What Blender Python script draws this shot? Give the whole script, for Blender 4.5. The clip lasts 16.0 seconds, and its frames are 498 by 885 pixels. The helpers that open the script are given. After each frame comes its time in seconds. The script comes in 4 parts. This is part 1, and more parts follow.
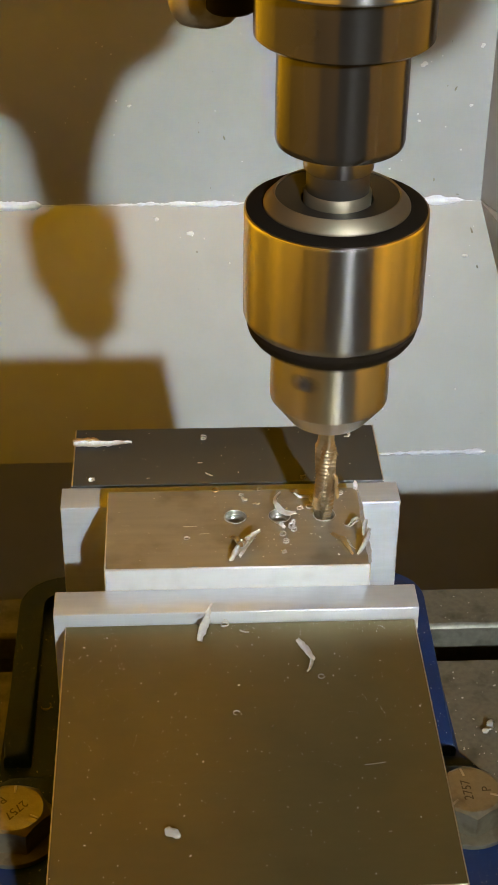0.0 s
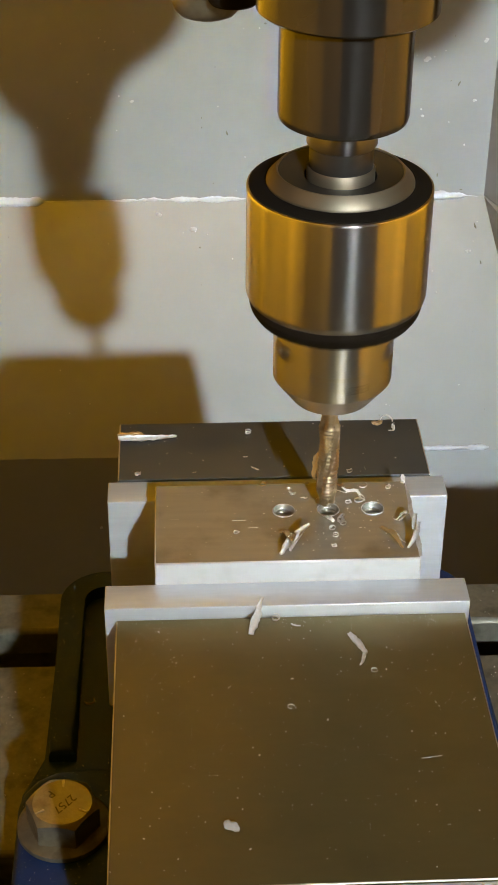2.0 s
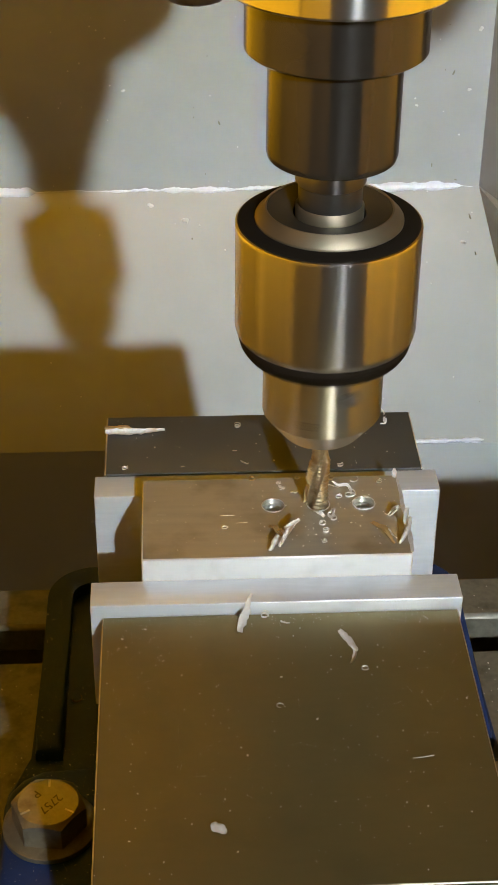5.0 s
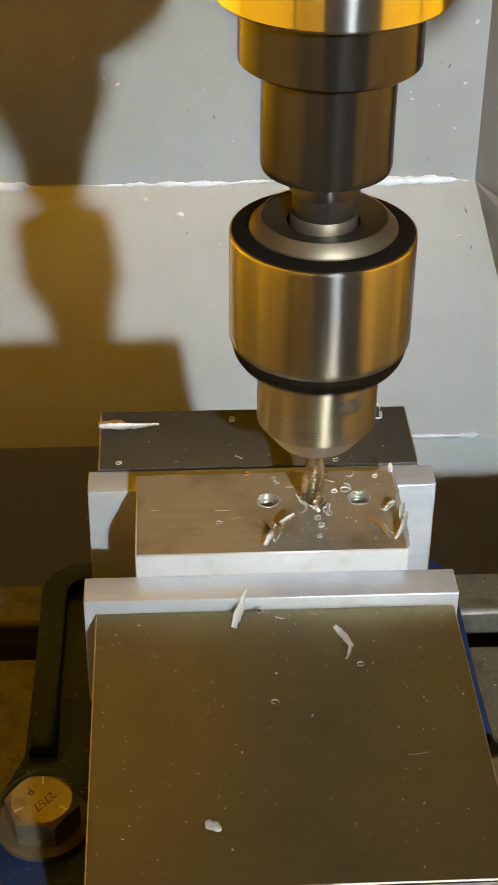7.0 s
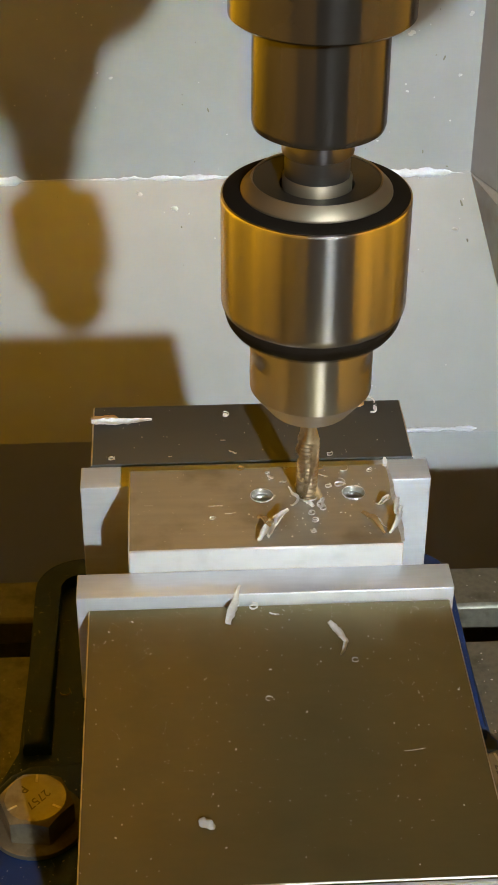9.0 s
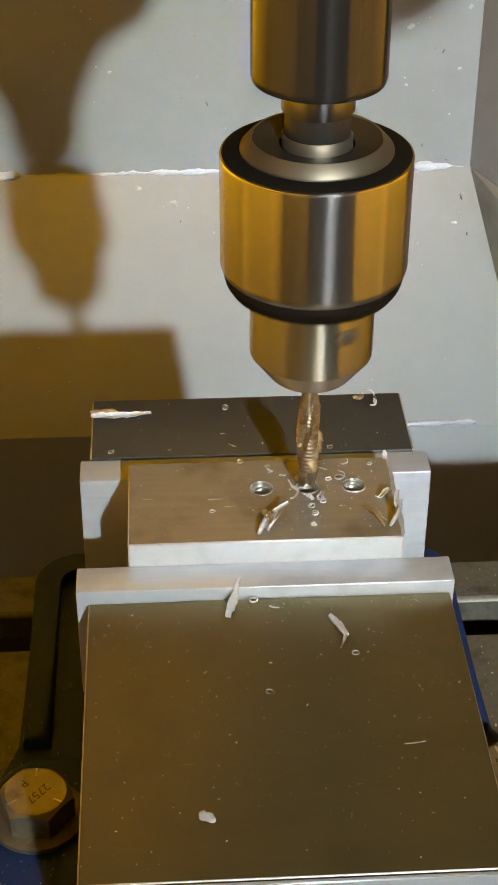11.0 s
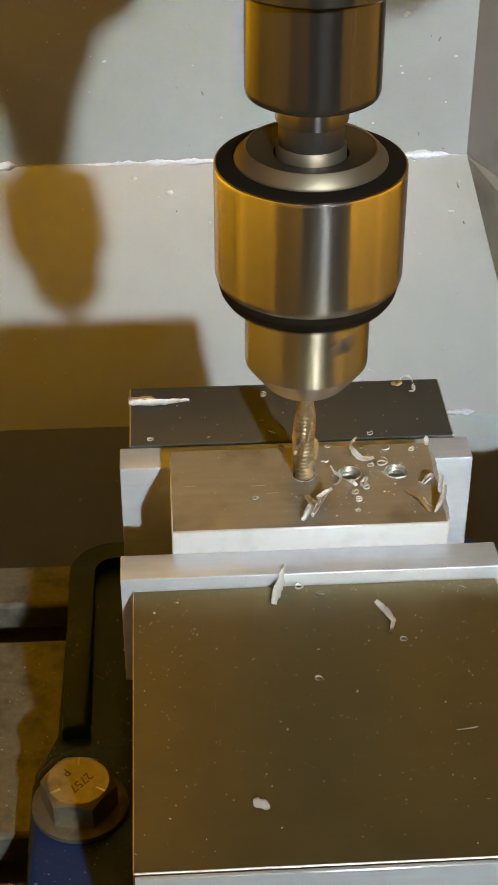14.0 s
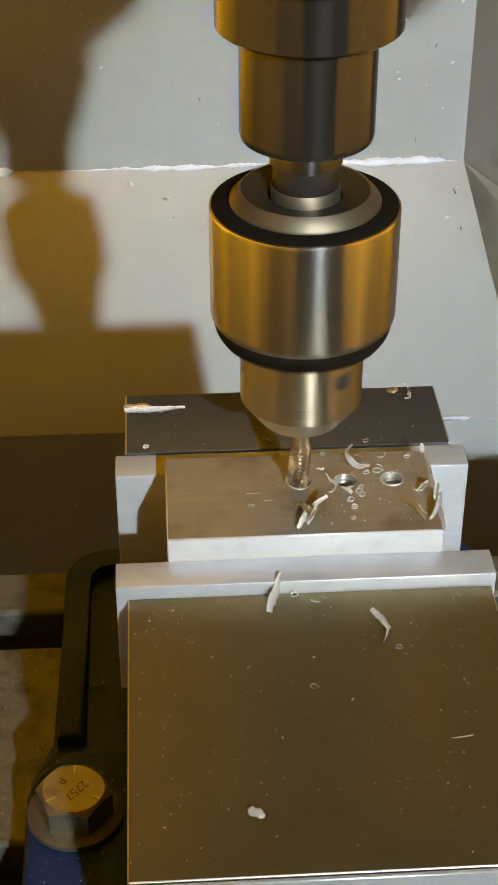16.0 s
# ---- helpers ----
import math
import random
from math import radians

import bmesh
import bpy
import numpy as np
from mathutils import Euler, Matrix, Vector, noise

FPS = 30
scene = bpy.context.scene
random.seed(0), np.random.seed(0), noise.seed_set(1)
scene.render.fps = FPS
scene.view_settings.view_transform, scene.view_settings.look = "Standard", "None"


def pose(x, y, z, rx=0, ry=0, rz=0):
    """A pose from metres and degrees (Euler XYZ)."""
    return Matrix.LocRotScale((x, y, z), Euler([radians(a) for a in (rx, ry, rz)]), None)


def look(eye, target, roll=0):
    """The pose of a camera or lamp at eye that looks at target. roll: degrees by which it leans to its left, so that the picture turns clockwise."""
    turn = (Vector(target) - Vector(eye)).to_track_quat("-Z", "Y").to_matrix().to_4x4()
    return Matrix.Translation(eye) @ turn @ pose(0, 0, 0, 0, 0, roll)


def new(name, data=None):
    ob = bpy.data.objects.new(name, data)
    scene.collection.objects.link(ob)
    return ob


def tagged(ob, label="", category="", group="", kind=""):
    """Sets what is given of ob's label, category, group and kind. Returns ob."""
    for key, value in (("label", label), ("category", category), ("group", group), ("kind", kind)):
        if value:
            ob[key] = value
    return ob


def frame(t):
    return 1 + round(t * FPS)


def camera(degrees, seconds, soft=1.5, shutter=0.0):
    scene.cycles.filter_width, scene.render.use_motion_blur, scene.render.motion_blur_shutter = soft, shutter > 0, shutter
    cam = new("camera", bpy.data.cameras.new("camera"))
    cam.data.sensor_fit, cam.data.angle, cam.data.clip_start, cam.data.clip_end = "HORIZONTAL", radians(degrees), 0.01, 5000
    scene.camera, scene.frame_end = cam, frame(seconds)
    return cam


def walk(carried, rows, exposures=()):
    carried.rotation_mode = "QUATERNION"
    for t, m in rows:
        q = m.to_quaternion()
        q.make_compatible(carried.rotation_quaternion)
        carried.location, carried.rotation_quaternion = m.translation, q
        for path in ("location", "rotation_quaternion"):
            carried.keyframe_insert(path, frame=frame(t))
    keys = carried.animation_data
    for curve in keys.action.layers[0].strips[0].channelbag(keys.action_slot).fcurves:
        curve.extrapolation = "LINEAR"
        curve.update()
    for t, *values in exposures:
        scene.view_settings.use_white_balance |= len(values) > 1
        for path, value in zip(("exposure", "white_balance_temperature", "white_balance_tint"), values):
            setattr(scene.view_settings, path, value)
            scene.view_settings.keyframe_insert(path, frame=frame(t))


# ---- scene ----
# ---- camera ----
cam = camera(17.95, 16.0, soft=1.25, shutter=0.45)
PATH = [
    (0, pose(-0.0287, -0.3467, 0.2816, 56.21, -0.56, -2.76)),
    (0.5, pose(-0.0292, -0.3461, 0.2806, 56.21, -0.60, -2.78)),
    (1, pose(-0.0290, -0.3464, 0.2796, 56.21, -0.55, -2.79)),
    (1.5, pose(-0.0269, -0.3474, 0.2800, 56.15, -0.41, -2.69)),
    (2, pose(-0.0284, -0.3463, 0.2804, 56.11, -0.46, -2.67)),
    (2.5, pose(-0.0276, -0.3451, 0.2798, 56.08, -0.38, -2.73)),
    (3, pose(-0.0278, -0.3430, 0.2789, 56.03, -0.41, -2.76)),
    (3.5, pose(-0.0283, -0.3421, 0.2778, 55.99, -0.44, -2.79)),
    (4, pose(-0.0268, -0.3414, 0.2768, 55.92, -0.41, -2.79)),
    (4.5, pose(-0.0265, -0.3404, 0.2760, 55.88, -0.46, -2.82)),
    (5, pose(-0.0264, -0.3394, 0.2762, 55.83, -0.49, -2.83)),
    (7.5, pose(-0.0254, -0.3362, 0.2736, 55.63, -0.48, -3.05)),
    (8, pose(-0.0247, -0.3354, 0.2734, 55.57, -0.38, -3.11)),
    (8.5, pose(-0.0237, -0.3347, 0.2730, 55.52, -0.30, -3.17)),
    (9, pose(-0.0241, -0.3343, 0.2722, 55.49, -0.30, -3.18)),
    (11.5, pose(-0.0241, -0.3340, 0.2707, 55.28, -0.16, -3.33)),
    (12, pose(-0.0217, -0.3343, 0.2702, 55.22, -0.11, -3.42)),
    (12.5, pose(-0.0213, -0.3338, 0.2701, 55.18, -0.07, -3.50)),
    (13, pose(-0.0212, -0.3335, 0.2686, 55.16, -0.01, -3.50)),
    (13.5, pose(-0.0231, -0.3326, 0.2675, 55.12, -0.04, -3.50)),
    (14, pose(-0.0232, -0.3324, 0.2679, 55.11, -0.00, -3.46)),
    (14.5, pose(-0.0221, -0.3324, 0.2691, 55.17, 0.04, -3.42)),
    (15, pose(-0.0216, -0.3324, 0.2695, 55.22, 0.05, -3.44)),
    (15.5, pose(-0.0225, -0.3321, 0.2698, 55.25, -0.00, -3.46)),
    (16, pose(-0.0223, -0.3318, 0.2685, 55.27, -0.02, -3.51)),
]
walk(cam, PATH)

# ---- light ----
# One cool work light far in front and to the right; amber lamps all round, unseen fills among them.
AX, AY = 0.0136, 0.0239          # the spindle's axis
KEY_WAY = Vector((0.2025, -0.8772, 0.4352))


def area_lamp(name, eye, target, watts, colour, sx, sy, shape="RECTANGLE"):
    data = bpy.data.lights.new(name, "AREA")
    data.energy, data.color, data.shape, data.size, data.size_y = watts, colour, shape, sx, sy
    ob = new(name, data)
    ob.matrix_world = look(eye, target)
    return ob


CENTRE = Vector((AX, 0.05, 0.05))
key = area_lamp("work_light", CENTRE + KEY_WAY * 5.0, (0.10, 0.25, -0.01), 1.40, (0.80, 0.895, 0.975), 0.13, 0.13, "DISK")
key.data.spread = radians(13)
AMBER = (1.0, 0.50, 0.012)


def round_lamp(name, azimuth, elevation, distance, watts, sx, sy):
    """An amber lamp at an azimuth round the spindle: 0 is in front, positive to the right."""
    a, e = radians(azimuth), radians(elevation)
    eye = CENTRE + distance * Vector((math.sin(a) * math.cos(e), -math.cos(a) * math.cos(e), math.sin(e)))
    area_lamp(name, eye, CENTRE, watts, AMBER, sx, sy)


round_lamp("room_lamp_left", -70, -15, 2.0, 6.0, 2.1, 0.6)
round_lamp("room_lamp_back_left", -128, -12, 2.0, 9.5, 2.1, 0.6)
round_lamp("room_lamp_front_left", -26, -13, 2.0, 2.0, 0.9, 0.6)
round_lamp("room_lamp_right", 62, -15, 2.0, 4.9, 1.5, 0.6)
round_lamp("room_lamp_back_right", 103, -13, 2.0, 3.6, 1.2, 0.6)
# Added high fill from the front left, to lift ledge, walls and table.
round_lamp("high_amber_fill", -60, 45, 2.0, 2.2, 1.2, 1.2)
# Added amber fill: warms the ledge and the upper wall that the jaw reflects.
wash = area_lamp("wall_wash_fill", (0, 0.18, 0.95), (0, 0.46, 0.72), 3.9, AMBER, 1.0, 0.1)
wash.data.spread = radians(92)
world = bpy.data.worlds.new("World")
world.use_nodes = True
world.node_tree.nodes["Background"].inputs[0].default_value = (0.04, 0.02, 0.004, 1)
world.node_tree.nodes["Background"].inputs[1].default_value = 0.3
scene.world = world


# ---- materials ----
def material(name, colour, rough=0.5, metal=0.0, vary=0.15, scale=300.0, bump=0.0, bump_scale=2000.0,
             stain=None, stain_scale=40.0, stain_amount=0.5, stretch=(1, 1, 1), aniso=0.0, rough_vary=0.1, spec=0.5, per_object=0.0, brushed=False):
    m = bpy.data.materials.new(name)
    m.use_nodes = True
    nt = m.node_tree
    b = nt.nodes["Principled BSDF"]
    N = nt.nodes.new
    L = nt.links.new
    tc = N("ShaderNodeTexCoord")
    mp = N("ShaderNodeMapping")
    mp.inputs["Scale"].default_value = stretch
    L(tc.outputs["Object"], mp.inputs["Vector"])
    fine = N("ShaderNodeTexNoise")
    fine.inputs["Scale"].default_value, fine.inputs["Detail"].default_value = scale, 5
    L(mp.outputs[0], fine.inputs["Vector"])
    mix = N("ShaderNodeMix")
    mix.data_type = "RGBA"
    lo = [c * (1 - vary) for c in colour]
    hi = [min(1, c * (1 + vary)) for c in colour]
    mix.inputs[6].default_value, mix.inputs[7].default_value = (*lo, 1), (*hi, 1)
    L(fine.outputs[0], mix.inputs[0])
    out = mix.outputs[2]
    big = N("ShaderNodeTexNoise")
    big.inputs["Scale"].default_value, big.inputs["Detail"].default_value = stain_scale, 6
    L(tc.outputs["Object"], big.inputs["Vector"])
    if stain:
        ramp = N("ShaderNodeMapRange")
        ramp.inputs[1].default_value, ramp.inputs[2].default_value = 0.5, 0.72
        ramp.inputs[4].default_value = stain_amount
        L(big.outputs[0], ramp.inputs[0])
        mx = N("ShaderNodeMix")
        mx.data_type = "RGBA"
        L(ramp.outputs[0], mx.inputs[0])
        L(out, mx.inputs[6])
        mx.inputs[7].default_value = (*stain, 1)
        out = mx.outputs[2]
    if per_object:
        info = N("ShaderNodeObjectInfo")
        hsv = N("ShaderNodeHueSaturation")
        mr = N("ShaderNodeMapRange")
        mr.inputs[3].default_value, mr.inputs[4].default_value = 1 - per_object, 1 + per_object
        L(info.outputs["Random"], mr.inputs[0])
        L(mr.outputs[0], hsv.inputs["Value"])
        L(out, hsv.inputs["Color"])
        out = hsv.outputs[0]
    L(out, b.inputs["Base Color"])
    rr = N("ShaderNodeMapRange")
    rr.inputs[3].default_value, rr.inputs[4].default_value = max(0.03, rough - rough_vary), min(1, rough + rough_vary)
    rmix = N("ShaderNodeMath")
    rmix.operation = "MULTIPLY_ADD"
    rmix.inputs[1].default_value = 0.5
    half = N("ShaderNodeMath")
    half.operation = "MULTIPLY"
    half.inputs[1].default_value = 0.5
    L(big.outputs[0], half.inputs[0])
    L(fine.outputs[0], rmix.inputs[0])
    L(half.outputs[0], rmix.inputs[2])
    L(rmix.outputs[0], rr.inputs[0])
    L(rr.outputs[0], b.inputs["Roughness"])
    b.inputs["Metallic"].default_value = metal
    b.inputs["Specular IOR Level"].default_value = spec
    if aniso:
        tg = N("ShaderNodeTangent")
        tg.direction_type, tg.axis = "RADIAL", "Y" if brushed else "Z"
        L(tg.outputs[0], b.inputs["Tangent"])
        b.inputs["Anisotropic"].default_value = aniso
        b.inputs["Anisotropic Rotation"].default_value = 0.0 if brushed else 0.25
    if bump:
        bn = N("ShaderNodeTexNoise")
        bn.inputs["Scale"].default_value, bn.inputs["Detail"].default_value = bump_scale, 3
        L(mp.outputs[0], bn.inputs["Vector"])
        bp = N("ShaderNodeBump")
        bp.inputs["Strength"].default_value, bp.inputs["Distance"].default_value = bump, 0.0002
        L(bn.outputs[0], bp.inputs["Height"])
        L(bp.outputs[0], b.inputs["Normal"])
    return m


def two_lobed(m, rough, share):
    """Adds a wider, duller lobe to a turned metal, as the fine tool marks give it."""
    nt = m.node_tree
    first = nt.nodes["Principled BSDF"]
    second = nt.nodes.new("ShaderNodeBsdfPrincipled")
    for key in ("Base Color", "Tangent"):
        for link in first.inputs[key].links:
            nt.links.new(link.from_socket, second.inputs[key])
    second.inputs["Metallic"].default_value = 1.0
    second.inputs["Roughness"].default_value = rough
    mix = nt.nodes.new("ShaderNodeMixShader")
    mix.inputs[0].default_value = share
    nt.links.new(first.outputs[0], mix.inputs[1])
    nt.links.new(second.outputs[0], mix.inputs[2])
    nt.links.new(mix.outputs[0], nt.nodes["Material Output"].inputs[0])
    return m


def speckled(m, colour, scale, above):
    """Strews pale fine dust over a paint."""
    nt = m.node_tree
    b = nt.nodes["Principled BSDF"]
    tc = nt.nodes.new("ShaderNodeTexCoord")
    noise = nt.nodes.new("ShaderNodeTexNoise")
    noise.inputs["Scale"].default_value, noise.inputs["Detail"].default_value = scale, 2
    nt.links.new(tc.outputs["Object"], noise.inputs["Vector"])
    ramp = nt.nodes.new("ShaderNodeMapRange")
    ramp.inputs[1].default_value, ramp.inputs[2].default_value = above, above + 0.06
    nt.links.new(noise.outputs[0], ramp.inputs[0])
    mix = nt.nodes.new("ShaderNodeMix")
    mix.data_type = "RGBA"
    nt.links.new(ramp.outputs[0], mix.inputs[0])
    nt.links.new(b.inputs["Base Color"].links[0].from_socket, mix.inputs[6])
    mix.inputs[7].default_value = (*colour, 1)
    nt.links.new(mix.outputs[2], b.inputs["Base Color"])
    return m


M_WALL = material("grey_enamel", (0.455, 0.462, 0.455), 0.42, 0, 0.05, 60, 0.15, 60, (0.37, 0.36, 0.325), 14, 0.5)
M_SIDE = material("stained_grey_enamel", (0.40, 0.39, 0.36), 0.45, 0, 0.08, 60, 0.15, 60, (0.16, 0.12, 0.06), 22, 0.7)
M_CAULK = material("white_caulk", (0.74, 0.76, 0.79), 0.35, 0, 0.08, 200, 0.6, 200)
M_ROOM = material("room_paint", (0.48, 0.43, 0.34), 0.8, 0, 0.2, 4, 0, 10)
M_FLOOR = material("shop_floor", (0.12, 0.11, 0.10), 0.7, 0, 0.2, 6, 0, 10)
M_TABLE = material("oiled_cast_iron", (0.25, 0.23, 0.17), 0.42, 0.45, 0.3, 500, 0.3, 900, (0.07, 0.055, 0.03), 130, 0.6)
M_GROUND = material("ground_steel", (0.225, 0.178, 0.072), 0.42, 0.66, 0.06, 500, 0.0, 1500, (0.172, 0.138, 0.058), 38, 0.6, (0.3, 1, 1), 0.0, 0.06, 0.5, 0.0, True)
# Pale warm steel: the glint of worn edges is put into its colour.
M_EDGE = material("worn_glint_edge", (0.80, 0.72, 0.58), 0.42, 0.9, 0.2, 700, 0.2, 1500)
M_DARKGROUND = material("dark_ground_steel", (0.125, 0.125, 0.112), 0.42, 0.5, 0.03, 300, 0.0, 1500, (0.09, 0.09, 0.08), 30, 0.6, (0.3, 1, 1), 0, 0.04)
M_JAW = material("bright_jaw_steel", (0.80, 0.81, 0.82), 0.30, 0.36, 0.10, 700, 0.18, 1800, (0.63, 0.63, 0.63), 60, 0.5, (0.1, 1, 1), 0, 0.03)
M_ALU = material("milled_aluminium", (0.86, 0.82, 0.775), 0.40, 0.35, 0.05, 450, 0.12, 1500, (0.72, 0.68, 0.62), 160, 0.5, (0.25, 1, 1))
M_ALUTOP = material("darker_streaked_aluminium", (0.52, 0.48, 0.385), 0.29, 0.56, 0.16, 420, 0.06, 1300, (0.30, 0.255, 0.175), 70, 0.7, (0.10, 1, 1), 0, 0.03)
M_BLUE = speckled(material("blue_cast_paint", (0.011, 0.038, 0.135), 0.48, 0, 0.25, 300, 0.5, 350, (0.016, 0.026, 0.05), 50, 0.6, (1, 1, 1), 0, 0.12, 0.5), (0.42, 0.42, 0.38), 1500, 0.70)
M_CHROME = two_lobed(material("turned_steel", (0.88, 0.82, 0.75), 0.20, 1.0, 0.03, 900, 0, 1000, None, 60, 0.5, (1, 1, 20), 1.0, 0.03), 0.34, 0.30)
M_SATIN = material("satin_steel", (0.34, 0.28, 0.19), 0.46, 0.85, 0.05, 900, 0.05, 1500)
M_BLACK = material("blackened_steel", (0.017, 0.013, 0.009), 0.8, 0.0, 0.2, 500, 0.1, 900, None, 60, 0.5, (1, 1, 1), 0, 0.1, 0.08)
M_QUILL = material("blackened_quill_steel", (0.055, 0.046, 0.036), 0.22, 0.5, 0.08, 700, 0.0, 1000, (0.04, 0.034, 0.028), 60, 0.5, (1, 1, 20), 0.85, 0.04, 0.9)
M_DARKTURN = material("dark_turned_steel", (0.055, 0.050, 0.042), 0.45, 0.5, 0.08, 700)
M_TAP = material("oily_gold_tap_steel", (0.40, 0.30, 0.17), 0.40, 0.75, 0.3, 900, 0.2, 1500, (0.16, 0.10, 0.04), 300, 0.7)
M_BOLT = material("zinc_bolt_steel", (0.39, 0.335, 0.225), 0.36, 0.75, 0.18, 600, 0.4, 1200, (0.15, 0.115, 0.06), 140, 0.75)
M_STAMP = material("worn_stamping", (0.15, 0.115, 0.06), 0.6, 0.4, 0.2)
M_STAMP2 = material("faint_stamping", (0.27, 0.24, 0.19), 0.45, 0.85, 0.2)
M_ENGRAVE = material("engraved_and_bore_dark", (0.03, 0.025, 0.015), 0.7, 0, 0.1)
M_CHIP = material("bright_swarf", (0.95, 0.85, 0.73), 0.5, 0.12, 0.3, 900, 0.8, 1100, (0.70, 0.52, 0.33), 260, 0.7, (1, 1, 1), 0, 0.1, 0.5, 0.15)
M_GOLDCHIP = material("oily_swarf", (0.66, 0.47, 0.22), 0.4, 0.45, 0.2, 900, 0.2, 1500)
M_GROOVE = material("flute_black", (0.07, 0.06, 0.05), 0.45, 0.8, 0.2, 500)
M_SPECK = material("wall_specks", (0.72, 0.72, 0.70), 0.4, 0, 0.1)
# Unseen pan, kept dark so that little work light bounces into the shadows.
M_PAN = material("dark_unseen_pan", (0.10, 0.085, 0.06), 0.5, 0, 0.3, 60, 0.2, 200, (0.04, 0.03, 0.02), 20, 0.7)
M_HEAD = material("mill_head_paint", (0.30, 0.30, 0.29), 0.5, 0, 0.1, 60, 0.1, 200)


# ---- mesh helpers ----
def smooth(me, angle=40):
    for p in me.polygons:
        p.use_smooth = True
    me.set_sharp_from_angle(angle=radians(angle))


def part(name, bm, mat, parent=None, label="", at=None):
    me = bpy.data.meshes.new(name)
    bmesh.ops.recalc_face_normals(bm, faces=bm.faces)
    bm.to_mesh(me)
    bm.free()
    smooth(me)
    me.materials.append(mat)
    ob = new(name, me)
    if at is not None:
        ob.matrix_basis = at
    if parent:
        ob.parent = parent
    if label:
        tagged(ob, label)
    return ob


def thing(name, at, label, category, group="", kind=""):
    ob = new(name)
    ob.empty_display_size = 0.01
    ob.matrix_basis = at
    return tagged(ob, label, category, group, kind)


def add_box(bm, x0, x1, y0, y1, z0, z1, bevel=0.0, segs=2):
    vs = [bm.verts.new((x, y, z)) for z in (z0, z1) for y in (y0, y1) for x in (x0, x1)]
    fs = [(0, 2, 3, 1), (4, 5, 7, 6), (0, 1, 5, 4), (2, 6, 7, 3), (0, 4, 6, 2), (1, 3, 7, 5)]
    faces = [bm.faces.new([vs[i] for i in f]) for f in fs]
    if bevel:
        edges = list({e for f in faces for e in f.edges})
        bmesh.ops.bevel(bm, geom=edges, offset=bevel, segments=segs, affect="EDGES", profile=0.6)
    return bm


def box(x0, x1, y0, y1, z0, z1, bevel=0.0, segs=2):
    return add_box(bmesh.new(), x0, x1, y0, y1, z0, z1, bevel, segs)


def lathe(profile, n=96, cx=0.0, cy=0.0, closed=False):
    """Turns (radius, height) rows round the z axis."""
    bm = bmesh.new()
    rings = []
    for r, z in profile:
        if r < 1e-7:
            rings.append([bm.verts.new((cx, cy, z))])
        else:
            rings.append([bm.verts.new((cx + r * math.cos(2 * math.pi * i / n), cy + r * math.sin(2 * math.pi * i / n), z)) for i in range(n)])
    pairs = list(zip(rings, rings[1:]))
    if closed:
        pairs.append((rings[-1], rings[0]))
    for a, b in pairs:
        for i in range(n):
            j = (i + 1) % n
            if len(a) == 1 and len(b) == 1:
                continue
            if len(a) == 1:
                bm.faces.new((a[0], b[i], b[j]))
            elif len(b) == 1:
                bm.faces.new((a[i], a[j], b[0]))
            else:
                bm.faces.new((a[i], a[j], b[j], b[i]))
    return bm


def prism(outline, z0, z1, bevel=0.0, segs=3):
    bm = bmesh.new()
    lo = [bm.verts.new((x, y, z0)) for x, y in outline]
    hi = [bm.verts.new((x, y, z1)) for x, y in outline]
    n = len(outline)
    bm.faces.new(lo[::-1])
    top = bm.faces.new(hi)
    for i in range(n):
        j = (i + 1) % n
        bm.faces.new((lo[i], lo[j], hi[j], hi[i]))
    if bevel:
        bmesh.ops.bevel(bm, geom=list(top.edges), offset=bevel, segments=segs, affect="EDGES", profile=0.5)
    return bm


def arc(cx, cy, r, a0, a1, n=10):
    return [(cx + r * math.cos(radians(a0 + (a1 - a0) * i / n)), cy + r * math.sin(radians(a0 + (a1 - a0) * i / n))) for i in range(n + 1)]


def cut(ob, cutters):
    """Cuts meshes out of ob for good."""
    tools = []
    for i, bm in enumerate(cutters):
        me = bpy.data.meshes.new("cutter")
        bmesh.ops.recalc_face_normals(bm, faces=bm.faces)
        bm.to_mesh(me)
        bm.free()
        c = new("cutter", me)
        c.matrix_world = ob.matrix_world
        tools.append(c)
        mod = ob.modifiers.new("cut", "BOOLEAN")
        mod.object, mod.operation, mod.solver = c, "DIFFERENCE", "EXACT"
    bpy.context.view_layer.update()
    me = bpy.data.meshes.new_from_object(ob.evaluated_get(bpy.context.evaluated_depsgraph_get()))
    ob.modifiers.clear()
    ob.data = me
    smooth(me)
    for c in tools:
        bpy.data.objects.remove(c)


def text_mesh(body, size, depth=0.00003):
    cu = bpy.data.curves.new("lettering", "FONT")
    cu.body, cu.size, cu.extrude, cu.align_x, cu.align_y = body, size, depth, "CENTER", "CENTER"
    ob = new("lettering", cu)
    bpy.context.view_layer.update()
    me = bpy.data.meshes.new_from_object(ob.evaluated_get(bpy.context.evaluated_depsgraph_get()))
    bpy.data.objects.remove(ob)
    me.materials.clear()
    me.materials.append(M_ENGRAVE)
    return me


